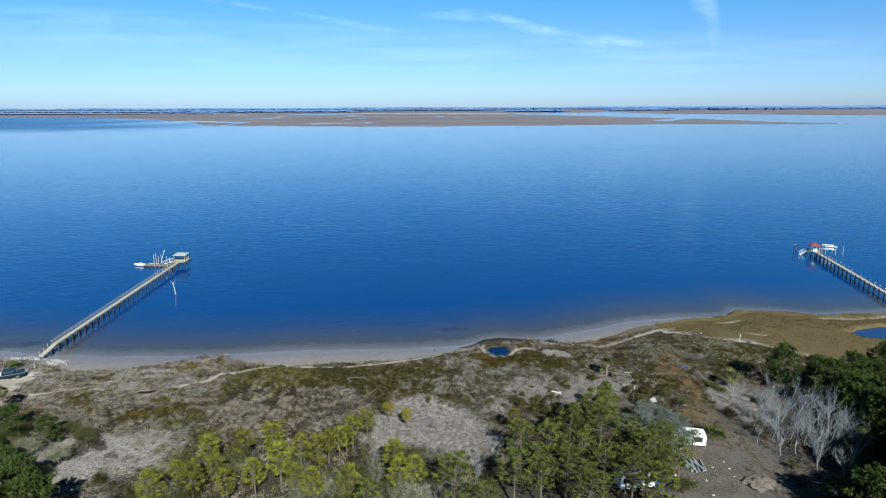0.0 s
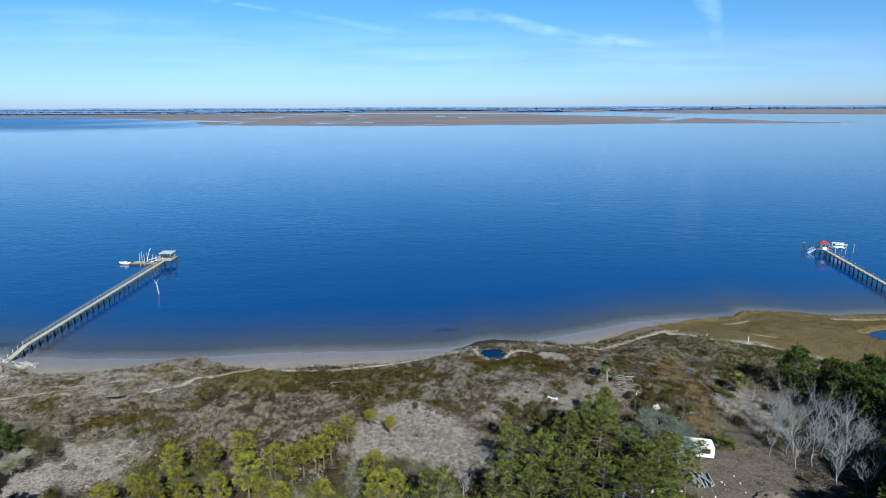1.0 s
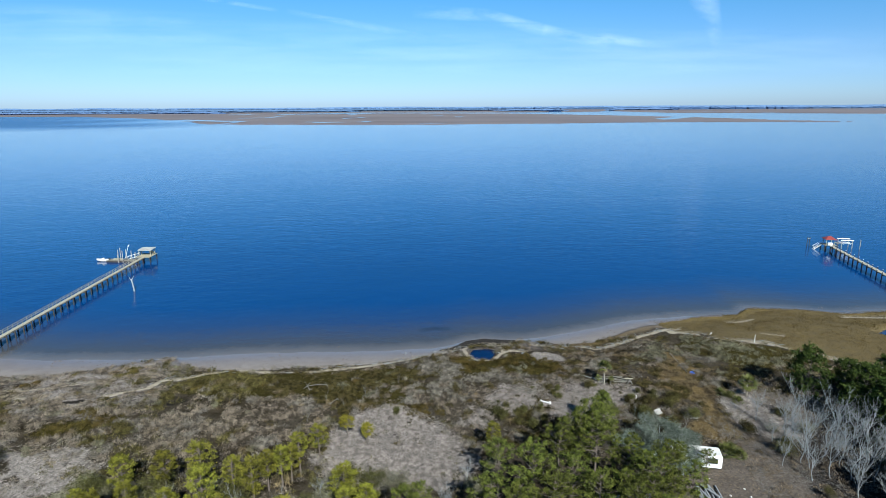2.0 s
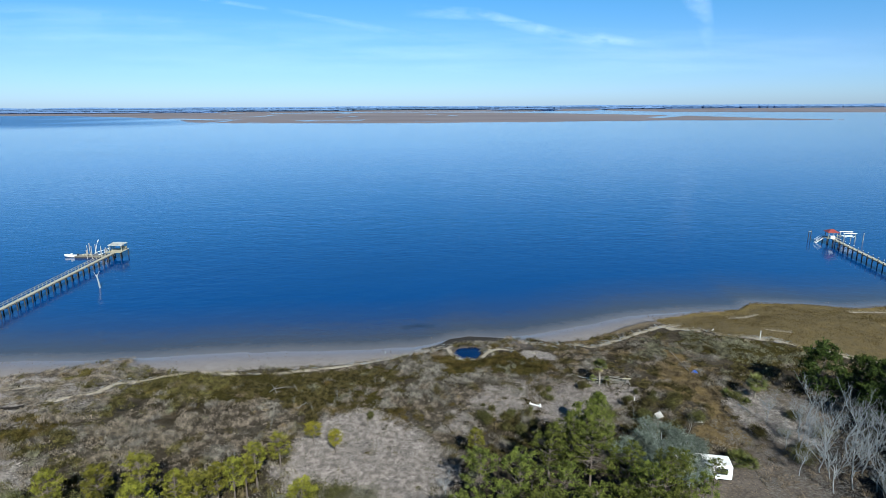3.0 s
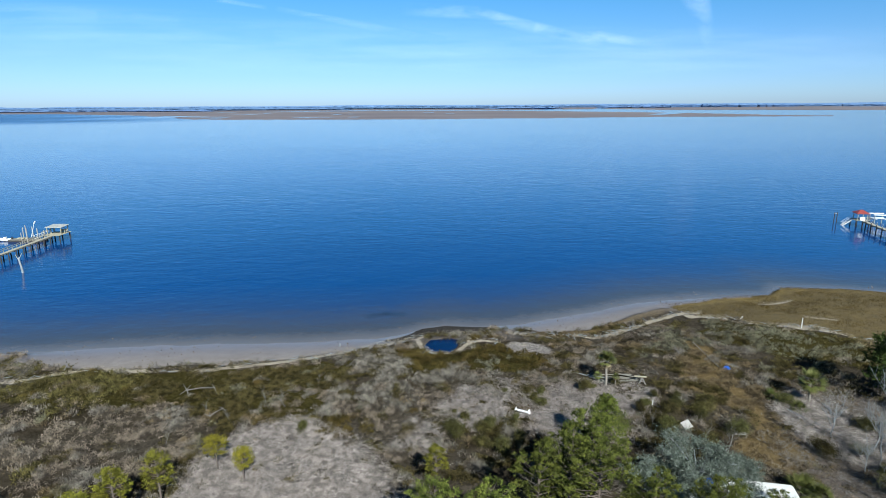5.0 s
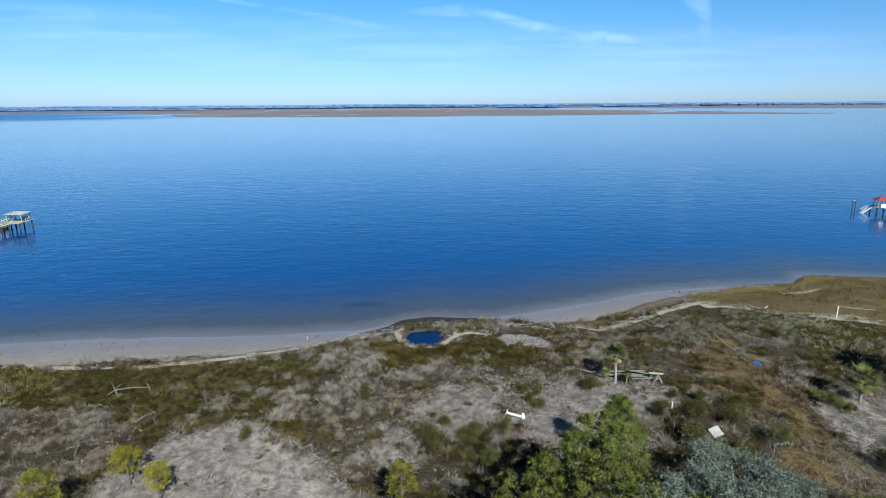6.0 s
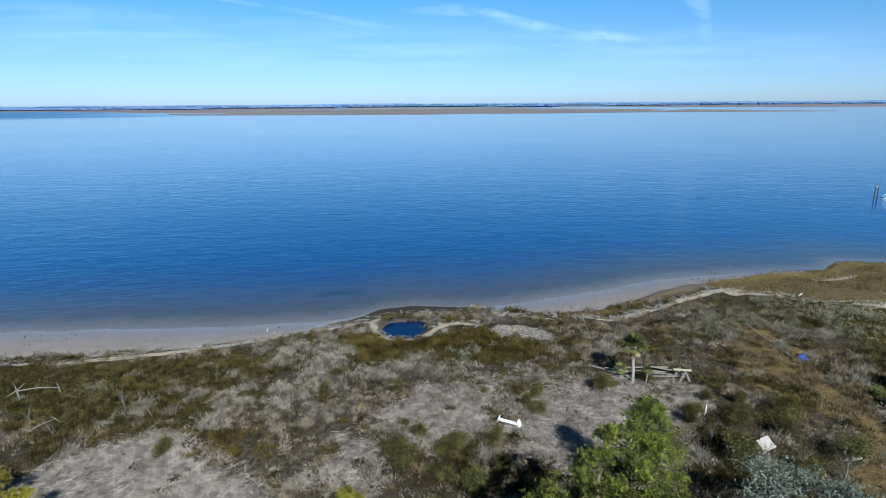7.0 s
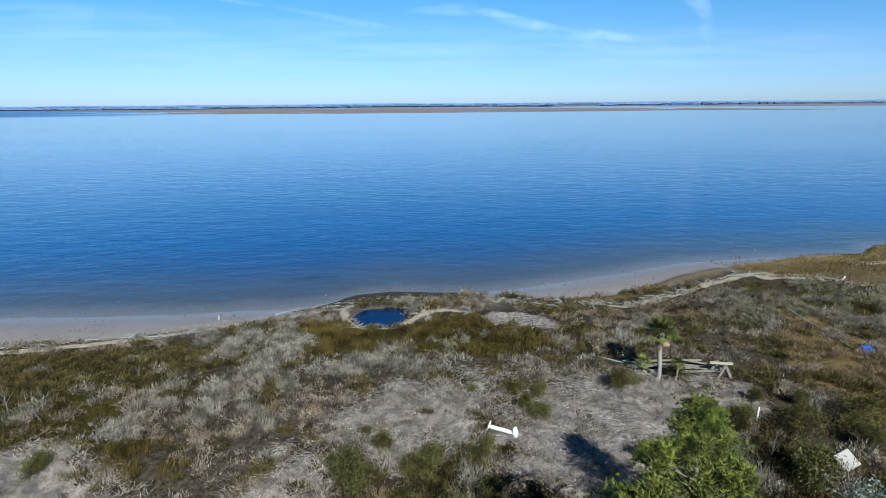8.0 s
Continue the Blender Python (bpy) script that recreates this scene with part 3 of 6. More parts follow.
# ---- ground, water ----
xs = axis(-112, 132, 0.45, 5200)
ys = axis(54, 146, 0.45, 4900)
ys = ys[ys > -600]
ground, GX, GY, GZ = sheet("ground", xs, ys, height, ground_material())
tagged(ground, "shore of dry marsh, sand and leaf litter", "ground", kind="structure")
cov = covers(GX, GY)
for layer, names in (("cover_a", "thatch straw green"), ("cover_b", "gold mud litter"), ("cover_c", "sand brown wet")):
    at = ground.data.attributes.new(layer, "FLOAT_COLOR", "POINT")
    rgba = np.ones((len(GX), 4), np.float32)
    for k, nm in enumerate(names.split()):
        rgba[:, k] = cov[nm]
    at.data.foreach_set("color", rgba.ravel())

M_WATER = water_material("river_water", (0.001, 0.026, 0.108), (0.064, 0.067, 0.072))
wy = axis(108, 194, 1.0, 4900)
wy = wy[wy > 95]
water, WX, WY, WZ = sheet("water", axis(-112, 132, 1.0, 5200), wy, lambda x, y: x * 0.0 + WATER_Z, M_WATER)
tagged(water, "calm blue tidal river with small wind ripples", "water", kind="structure")
at = water.data.attributes.new("depth", "FLOAT", "POINT")
at.data.foreach_set("value", np.clip(WATER_Z - height(WX, WY), 0, 9).astype(np.float32))
at = water.data.attributes.new("ruffle", "FLOAT", "POINT")
windy = region(((-2681.3, 1082), (-1237.6, 1112.9), (-577.7, 1216.1), (-577.7, 1463.6), (-845.8, 1855.4), (-1443.9, 2453.5), (-2784.4, 2577.3)), WX, WY, 60.0)
at.data.foreach_set("value", windy.astype(np.float32))
at = water.data.attributes.new("dark_patch", "FLOAT", "POINT")
# a seaweed patch off the beach, and a second dark patch far left
dark_patches = np.maximum(along(((0, 124.6), (2.3, 125.1), (4.6, 124.7)), WX, WY, 1.3), along(((-93, 115.8), (-86.8, 117.3)), WX, WY, 2.2))
at.data.foreach_set("value", dark_patches.astype(np.float32))


def pond():
    V = [Vector((x, y, -0.27)) for x, y in POND]
    c = sum(V, Vector()) / len(V)
    V = [c + (p - c) * 1.45 for p in V] + [c]
    n = len(V) - 1
    me = mesh_of("pond_water", V, [(i, (i + 1) % n, n) for i in range(n)], water_material("pond_water", (0.001, 0.010, 0.042), (0.014, 0.014, 0.014)))
    a = me.attributes.new("depth", "FLOAT", "POINT")
    a.data.foreach_set("value", [6.0] * len(V))
    tagged(new("pond_water", me), "small dark blue tide pool behind a muddy bank", "water", kind="structure")


pond()


# ---- the far shore ----
CREEKS = (((-805.6, 1879.1), (-733.4, 1810), (-631.3, 1715.2), (-544.7, 1679.1)), ((-544.7, 1679.1), (-530.2, 1496.6), (-514.8, 1360.4)), ((-677.7, 2067.8), (-618.9, 2114.2), (-628.2, 2415.4)),
          ((-937.5, 2749.5), (-906.6, 2797.9)), ((-412.7, 2665.9), (-386.9, 2661.8)), ((-315.7, 2002.9), (-302.3, 2000.8)), ((-284.8, 2089.5), (-271.4, 2087.4)), ((-202.3, 1615.1), (-192, 1614.1)),
          ((-30.1, 2317.4), (-6.4, 2313.3)), ((51.4, 2121.5), (66.8, 2119.4)), ((61.7, 4183.9), (439.1, 4071.5), (633, 3473.4)), ((594.8, 3263), (729.9, 2951.6), (811.4, 2850.5)),
          ((794.9, 2503), (781.5, 2230.8), (759.8, 1936.9)), ((604.1, 1700.7), (746.4, 1902.8)), ((1633.2, 4277.7), (2121, 4426.2), (2506.7, 4454)), ((2581.9, 3881.7), (2739.7, 3761.1)),
          ((1467.2, 2787.6), (1481.6, 2784.5)), ((-1558.3, 3458.9), (-1518.1, 3531.1)))


def creek_gap(x, y):
    """Nearness to a tidal creek or pool of the far marsh; they lie wide across the line of sight."""
    best = np.full(np.shape(x), 9.0)
    for line in CREEKS:
        for (ax, ay), (bx, by) in zip(line[:-1], line[1:]):
            ex, ey = bx - ax, (by - ay) / 5
            t = np.clip(((x - ax) * ex + (y - ay) / 5 * ey) / (ex * ex + ey * ey), 0, 1)
            far = ((ay + by) / 4000) ** 2
            best = np.minimum(best, np.hypot(x - ax - t * ex, (y - ay) / 5 - t * ey) / (9.0 * far + 4))
    return best


def far_land(name, poly, label, mat, z=0.6, step=40.0, rough=60.0):
    """A low marsh island with a ragged edge: a grid cut out by its outline."""
    p = np.array(poly, float)
    gx, gy = np.arange(p[:, 0].min() - 80, p[:, 0].max() + 80, step * 0.4), np.arange(p[:, 1].min() - 80, p[:, 1].max() + 80, step * 0.6)
    X, Y = np.meshgrid(gx, gy)
    inside = region(poly, X + (fbm(X, Y, 260.0) - 0.5) * rough * 0.6, Y + (fbm(X + 999, Y, 300.0) - 0.5) * rough, 12.0)
    Z = WATER_Z + np.clip(inside * 3 - 1.5, -1.2, 1) * z
    creek = np.abs(fbm(X * 0.45, Y, 420.0) - 0.5)
    Z = np.where((creek < 0.006) | (creek_gap(X, Y) < 1), WATER_Z - 0.3, Z)
    ob, *_ = sheet(name, gx, gy, lambda x, y: Z.ravel(), mat)
    return tagged(ob, label, "marsh", kind="structure")


def far_marsh_material():
    m, nt, p = material("far_marsh_grass")
    vec = node(nt, "ShaderNodeTexCoord").outputs["Object"]
    mp = node(nt, "ShaderNodeMapping", Scale=(0.4, 1.0, 1.0))
    put(nt, vec, mp.inputs[0])
    a, b = noise_at(nt, mp.outputs[0], 0.0028, 6, 0.7), noise_at(nt, mp.outputs[0], 0.012, 5, 0.7)
    c = ramp(nt, a, 0.35, 0.65, (0.062, 0.050, 0.053), (0.138, 0.112, 0.107))
    c = mix(nt, ramp(nt, b, 0.48, 0.66, (0, 0, 0), (1, 1, 1)), c, (0.10, 0.088, 0.09))
    put(nt, c, p.inputs["Base Color"])
    p.inputs["Roughness"].default_value = 0.95
    return m


M_FARMARSH = far_marsh_material()
far_land("far_marsh", ((-577.7, 1432.6), (-309.5, 1365.6), (-0.2, 1350.1), (412.3, 1414.1), (680.4, 1432.6), (958.8, 1414.1), (886.6, 1525.4), (762.9, 1958.5), (577.3, 2319.5),
                       (309.2, 2783.5), (-309.5, 2989.7), (-928.3, 2577.3), (-825.1, 1958.5)), "wide flat brown salt marsh beyond the river", M_FARMARSH, 0.9)
far_land("far_marsh_west", ((-2681.3, 2680.4), (-1856.3, 2546.3), (-1485.1, 2474.1), (-1031.4, 2082.3), (-804.5, 1814.2), (-722, 2164.8), (-783.9, 2886.6), (-412.7, 3402.2), (-1031.4, 3917.8),
                            (-3712.5, 3917.8)), "distant brown salt marsh on a point", M_FARMARSH, 0.7)
far_land("far_marsh_east", ((1031, 2783.5), (1546.6, 2422.6), (2165.3, 2113.2), (3093.4, 2267.9), (4021.5, 3299.1), (3918.4, 4227.2), (1237.3, 4227.2), (927.9, 3402.2)),
         "distant brown salt marsh across a creek", M_FARMARSH, 0.6)
far_land("far_marsh_north", ((-3815.6, 3814.7), (-1547, 3608.5), (-206.4, 3247.5), (412.3, 3092.9), (824.8, 3247.5), (1031, 3814.7), (4021.5, 4124.1), (4021.5, 4845.9), (-4021.9, 4845.9)),
         "distant hazy salt marsh before the woods", M_FARMARSH, 0.5)


def far_woods(name, x0, x1, y0, depth, top, label, seed):
    """A belt of woodland far off: many rounded crowns of uneven height, joined into one mesh."""
    r = np.random.RandomState(seed)
    n = int((x1 - x0) * depth / 240)
    tris = []
    base = np.array([[math.cos(a), math.sin(a)] for a in np.linspace(0, 2 * math.pi, 6)[:-1]])
    for _ in range(n):
        x, y = r.uniform(x0, x1), y0 + r.uniform(0, depth)
        end = min(1.0, (x - x0) / 90 + 0.2, (x1 - x) / 90 + 0.2)
        h = top * end * (0.86 + 0.14 * r.rand()) * (0.75 + 0.5 * float(fbm(np.array([x]), np.array([y0 * 1.0]), 500.0)[0]))
        w = r.uniform(20, 38)
        lo = np.c_[x + base[:, 0] * w * 0.7, y + base[:, 1] * w * 0.7, np.full(5, WATER_Z)]
        mid = np.c_[x + base[:, 0] * w, y + base[:, 1] * w, WATER_Z + h * r.uniform(0.45, 0.8, 5)]
        tip = np.array([x, y, WATER_Z + h])
        for k in range(5):
            j = (k + 1) % 5
            tris += [(lo[k], lo[j], mid[j]), (lo[k], mid[j], mid[k]), (mid[k], mid[j], tip)]
    me = tri_mesh(name, np.array(tris), M_FARWOOD_HAZED)
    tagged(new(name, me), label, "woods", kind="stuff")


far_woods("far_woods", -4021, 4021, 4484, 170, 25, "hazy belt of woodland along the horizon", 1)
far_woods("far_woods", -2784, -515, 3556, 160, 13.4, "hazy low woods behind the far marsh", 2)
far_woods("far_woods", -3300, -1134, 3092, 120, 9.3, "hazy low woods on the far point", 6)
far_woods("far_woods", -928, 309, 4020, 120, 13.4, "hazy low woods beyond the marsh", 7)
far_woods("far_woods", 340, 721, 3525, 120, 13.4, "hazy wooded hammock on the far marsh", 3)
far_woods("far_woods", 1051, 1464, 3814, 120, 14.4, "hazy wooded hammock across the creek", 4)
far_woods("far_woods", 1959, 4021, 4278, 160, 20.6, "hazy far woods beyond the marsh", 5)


# ---- high thin clouds and old vapour trails, far off ----
def cloud(points, width, mat, label):
    """A wispy band along a line at 4.7 km, as wide across as given."""
    V, UV = [], []
    n = len(points)
    for k, (x, z) in enumerate(points):
        (xa, za), (xb, zb) = points[max(k - 1, 0)], points[min(k + 1, n - 1)]
        d = Vector((xb - xa, 0, zb - za)).normalized()
        side = Vector((-d.z, 0, d.x)) * (width[0] + (width[1] - width[0]) * k / (n - 1)) / 2
        V += [Vector((x, 4750, z)) - side, Vector((x, 4750, z)) + side]
        UV += [(k / (n - 1), 0), (k / (n - 1), 1)]
    me = mesh_of("cloud", V, [(2 * k, 2 * k + 2, 2 * k + 3, 2 * k + 1) for k in range(n - 1)], mat)
    uv = me.uv_layers.new(name="UVMap")
    for loop in me.loops:
        uv.data[loop.index].uv = UV[loop.vertex_index]
    tagged(new("cloud", me), label, "cloud", kind="structure")


M_TRAIL = cloud_material("vapour_trail", 0.13, 0.0022)
M_VEIL = cloud_material("cirrus_veil", 0.055, 0.0009, 12.0)
cloud(((-1180, 726), (-867, 666), (-650, 628), (-443, 588), (90, 490)), (44, 70), M_TRAIL, "thin slanting white vapour trail")
cloud(((-2000, 850), (-1749, 808), (-1500, 772), (-1230, 730)), (40, 34), M_TRAIL, "thin white vapour trail")
cloud(((-260, 725), (0, 705), (326, 690), (755, 582), (1189, 485), (1300, 465)), (110, 90), M_TRAIL, "broad faint white vapour trail")
cloud(((1080, 515), (1250, 520), (1500, 485), (1800, 430)), (90, 70), M_TRAIL, "faint end of a vapour trail")
cloud(((1925, 960), (1950, 800), (2000, 700), (2041, 600), (2100, 400)), (290, 80), M_TRAIL, "short upright smear of ice cloud")
cloud(((-4200, 470), (-2500, 480), (-800, 450), (800, 420), (2600, 410), (4200, 400)), (480, 380), M_VEIL, "faint veil of cirrus cloud")
cloud(((-4000, 690), (-3000, 690), (-1900, 640), (-900, 560)), (230, 160), M_VEIL, "streaky veil of cirrus cloud")
cloud(((-4000, 540), (-3000, 560), (-2200, 560), (-1200, 520)), (150, 110), M_VEIL, "streaky veil of cirrus cloud")


# ---- trees ----
def pine_parts(seed, h, crown_from, r, tufts, size, fine=9, thin=0.09, per=30, puff=1.0, cone=False):
    """Trunk with limbs, and a crown of needle tufts along them."""
    q = random.Random(seed)
    V, F, tri = [], [], []
    lean = Vector((q.uniform(-0.3, 0.3), q.uniform(-0.3, 0.3), 0))
    axis_at = lambda u: Vector((0, 0, h * u)) + lean * (u * u) * (h / 8)
    tube(V, F, [axis_at(k / 6) for k in range(7)], [0.02 * h * (1 - 0.86 * k / 6) + 0.02 for k in range(7)], 6)
    limbs = int(tufts / per)
    for k in range(limbs):
        u = (k + q.random()) / limbs
        z = crown_from + (1 - crown_from) * u
        spread = (math.sin(math.pi * min(1, 0.24 + 0.70 * u)) ** 0.7) * q.choice((0.35, 0.7, 0.9, 1.0, 1.0, 1.1))
        if cone:
            spread = max(0.16, (1.04 - u) ** 0.65) * q.choice((0.6, 0.85, 1.0, 1.1))
        a = k * 2.399 + q.uniform(-0.6, 0.6)
        d = Vector((math.cos(a), math.sin(a), q.uniform(0.0, 0.5) + 0.5 * u)).normalized()
        p0 = axis_at(z - 0.03)
        length = max(0.25, r * spread)
        p1 = p0 + d * length + Vector((0, 0, 0.1 * length))
        tube(V, F, [p0, (p0 + p1) / 2 + Vector((0, 0, -0.04 * length)), p1], [0.012 * h * (1 - 0.7 * z) + 0.012, 0.02, 0.008], 3)
        tight = q.uniform(0.7, 1.25)
        for _ in range(per):
            f = q.choice((0.8, 0.95, 1.0, 1.0, 1.0))
            c = p0.lerp(p1, f) + Vector((q.gauss(0, 1), q.gauss(0, 1), q.gauss(0, 0.6))) * 0.105 * r * tight * puff
            for _ in range(fine):
                w = Vector((q.gauss(0, 1), q.gauss(0, 1), q.gauss(0.45, 0.8))).normalized()
                w = (w + d * 0.45).normalized() * size * q.uniform(0.7, 1.25)
                side = w.orthogonal().normalized()
                side = (Matrix.Rotation(q.uniform(0, 6.28), 3, w) @ side) * size * thin
                tri.append((c - side, c + side, c + w))
    return V, F, np.array(tri)


def tree(name, seed, h, crown_from, r, tufts, size, leaves, label, category="tree", bark=None, fine=9, thin=0.09, per=30, puff=1.0, cone=False):
    t = empty(name, pose(0, 0, -60), label, category)
    V, F, tri = pine_parts(seed, h, crown_from, r, tufts, size, fine, thin, per, puff, cone)
    share("trunk", mesh_of("trunk", V, F, bark or M_BARK, True), t)
    share("crown", tri_mesh("crown", tri, leaves), t)
    return t


def grow(protos, places, group, odd=0.08):
    """Stands trees at (x, y, scale): each a copy of one of the kinds, turned at random; the kinds themselves stand as the first trees."""
    q = random.Random(len(places) * 13 + 5)
    for k, (x, y, s) in enumerate(places):
        m = pose(x, y, ground_z(x, y) - 0.05, 0, 0, q.uniform(0, 360)) @ Matrix.Diagonal((s * q.uniform(1 - odd, 1 + odd), s * q.uniform(1 - odd, 1 + odd), s * q.uniform(1 - odd / 2, 1 + odd / 2), 1))
        if k < len(protos):
            t = protos[k]
            t.matrix_basis = m
        else:
            t = protos[k % len(protos)]
            t = copy_thing(t, m)
            t.matrix_basis = m
        tagged(t, group=group)


YOUNG = "young yellow-green pine with a bare lower trunk"
grow([tree("pine_tree", 11 + k, 6.2, (0.40, 0.48, 0.36)[k], (1.35, 1.2, 1.45)[k], 1100, 0.19, M_PINE_YOUNG, YOUNG, thin=0.11, per=28, puff=1.25) for k in range(3)],
     ((-30.9, 69.3, 0.95), (-26.5, 69.8, 0.95), (-22.9, 70.9, 1.0), (-30.3, 62.2, 1.0), (-18.9, 69.3, 0.9), (-16.3, 68.2, 0.95), (-14.3, 71.9, 0.85),
      (-12.8, 74.2, 0.85), (-11.2, 77.5, 0.75), (-13.5, 73.0, 0.7), (-15.6, 71.0, 0.8), (-6.4, 67.2, 0.95), (-5.4, 63.4, 1.0), (-3.5, 63.6, 0.95), (-11.3, 61.2, 1.0), (-20.5, 65.3, 1.1),
      (-15.4, 60.8, 1.0), (-34.2, 60.6, 1.0), (-25.9, 61.6, 0.9), (-22.9, 62.7, 1.0), (-28.6, 65.6, 0.8), (-33.4, 65.2, 0.7), (10.2, 78.5, 0.7), (-18.2, 63.2, 0.8)),
     "young pines on the edge of the clearing")
grow([tree("pine_sapling", 31 + k, 3.0, 0.5, 0.95, 620, 0.17, M_SAPLING, "lone yellow-green pine sapling on grey thatch", per=18, puff=1.6) for k in range(2)],
     ((-8.5, 82.1, 1.0), (-5.7, 80.4, 0.95)), "pine saplings")
grow([tree("pine_tree", 40, 7.5, 0.05, 2.9, 5200, 0.14, M_PINE, "full bright green pine beside the clearing", fine=16, thin=0.085, per=26, puff=0.8, cone=True)], ((24.7, 82.3, 0.84), (20.6, 77.2, 0.76)), "pine grove")
grow([tree("pine_tree", 41 + k, 7.4, (0.34, 0.42, 0.38, 0.5)[k], (2.3, 2.0, 2.1, 2.2)[k], 1500, 0.18, M_PINE, "green pine with upturned needle tufts", fine=11, thin=0.10, per=26, puff=0.72) for k in range(4)],
     ((20.0, 74.9, 1.0), (17.2, 72.8, 0.95), (13.8, 68.8, 1.0), (10.1, 70.0, 0.9), (14.8, 63.1, 1.0), (8.4, 62.3, 1.0), (11.6, 61.9, 0.95),
      (21.2, 71.8, 1.05), (19.6, 63.8, 1.0), (25.3, 66.4, 1.0), (27.0, 63.8, 0.95), (22.3, 61.4, 1.0), (16.4, 58.4, 1.0), (24.1, 69.9, 0.95), (24.8, 59.2, 0.95),
      (1.3, 59.6, 1.1), (17.5, 67.0, 0.9), (21.9, 76.2, 1.05), (29.9, 66.6, 0.8), (28.6, 70.6, 0.8), (4.4, 57.0, 0.9), (-8.6, 57.6, 0.9), (12.0, 66.2, 0.75), (30.6, 72.6, 0.65), (24.6, 63.0, 0.95), (22.6, 64.6, 0.9), (26.9, 67.6, 0.85), (34.4, 73.2, 0.46), (31.0, 72.6, 0.45)),
     "pine grove")
grow([tree("dark_tree", 61 + k, 9.2, (0.1, 0.2, 0.16)[k], (3.7, 3.3, 3.0)[k], 950, 0.48, M_PINE_DARK, "tall dark green evergreen with a wide clumpy crown", fine=7, thin=0.2, per=20, puff=1.05) for k in range(3)],
     ((57.6, 92.6, 0.8), (62.6, 88, 0.74), (68, 90.6, 0.76), (69, 86, 0.8), (64.5, 82.5, 0.76), (70.8, 80, 1), (63.5, 76.5, 0.95), (68.5, 72.5, 1), (60.5, 69.6, 0.85), (75, 93, 0.8), (76, 85, 0.8), (75.5, 77, 1), (63, 64, 0.95), (55.5, 60, 0.85), (83, 96, 0.8), (49, 55, 0.85), (48, 57, 0.85), (56.5, 60, 1.15), (59, 61, 1.15), (52, 57.5, 0.85), (57, 56, 1.15), (62, 58, 1.15), (66, 66, 0.95), (60.8, 73.2, 0.9), (65.8, 78.6, 0.9), (61, 80.8, 0.85), (58.8, 84.2, 0.64), (66.4, 86.4, 0.72), (72.6, 88.4, 0.76), (72, 83, 0.76), (79, 90, 0.76), (71, 76, 0.95), (73, 70, 0.95), (68, 61, 1.15), (74, 64, 0.95), (80, 80, 1), (80, 72, 1), (62.8, 92.4, 0.64), (53.4, 52, 0.85), (46.5, 60.5, 0.5), (40, 50, 0.84), (45, 51, 0.88), (50, 52, 0.85), (55, 53.5, 0.85), (60, 55, 1.15), (36, 48, 0.8), (65, 57, 1.15), (60.8, 64.6, 0.8), (56.6, 70.4, 0.5), (59.2, 72.6, 0.7), (53.4, 66.2, 0.4), (60.6, 77.8, 0.8), (62.2, 72.4, 0.85), (-56.3, 75.6, 0.5), (-63.6, 78.4, 0.5), (-52.2, 63.8, 0.6), (-60.2, 70.3, 0.5), (-66, 70, 0.5), (-58, 61, 0.6), (-71, 76, 0.5), (-64, 65, 0.6), (-49, 58.6, 0.6), (-55, 66, 0.4), (-61, 74.5, 0.4), (-68.5, 81, 0.4), (-62, 56, 1), (-55, 53, 1), (-48, 51, 1), (-42, 50, 0.9), (-68, 60, 0.6), (-74, 66, 0.6), (-52, 56.5, 0.85), (-36, 50, 0.85), (64, 70, 1.1), (66, 76, 1), (58, 66, 0.8), (-46, 57, 0.8), (-57, 68, 0.5)),
     "dark wood at the edge")


# a mossy live oak beside the trailer
def oak_parts(seed, h, r, clumps, size, per):
    q = random.Random(seed)
    V, F, tri = [], [], []
    top = Vector((0.04 * h, 0, h * 0.36))
    th = h / 5.0
    tube(V, F, [Vector((0, 0, -0.2)), Vector((0.1 * th, 0, h * 0.2)), top], [0.28 * th, 0.22 * th, 0.18 * th], 7)
    for k in range(13):
        a = k * 2.399
        out = r * q.uniform(0.55, 1.0)
        e = Vector((math.cos(a) * out, math.sin(a) * out, h * q.uniform(0.5, 0.95)))
        mid = top.lerp(e, 0.5) + Vector((q.uniform(-0.4, 0.4) * th, q.uniform(-0.4, 0.4) * th, 0.35 * th))
        tube(V, F, [top, mid, e], [0.12 * th, 0.07 * th, 0.02 * th], 4)
        for _ in range(4):
            s0 = mid.lerp(e, q.uniform(0.1, 0.9))
            s1 = s0 + Vector((q.gauss(0, 0.8), q.gauss(0, 0.8), q.uniform(0.0, 0.9))) * th
            tube(V, F, [s0, s1], [0.035 * th, 0.01 * th], 3)
            for _ in range(clumps):
                c = s0.lerp(s1, q.uniform(0.2, 1.15)) + Vector((q.gauss(0, 0.42), q.gauss(0, 0.42), q.gauss(0, 0.3))) * (0.3 + 0.7 * th)
                for _ in range(per):
                    w = Vector((q.gauss(0, 1), q.gauss(0, 1), q.gauss(-0.1, 0.9))).normalized() * size * q.uniform(0.6, 1.2)
                    side = (Matrix.Rotation(q.uniform(0, 6.28), 3, w) @ w.orthogonal().normalized()) * size * 0.2
                    p = c + Vector((q.gauss(0, 0.2), q.gauss(0, 0.2), q.gauss(0, 0.16)))
                    tri.append((p - side, p + side, p + w))
    return V, F, np.array(tri)


def oak(name, seed, h, r, clumps, size, per, leaves, bark, label, category):
    t = empty(name, pose(0, 0, -60), label, category)
    V, F, tri = oak_parts(seed, h, r, clumps, size, per)
    share("trunk", mesh_of("trunk", V, F, bark, True), t)
    share("crown", tri_mesh("crown", tri, leaves), t)
    return t


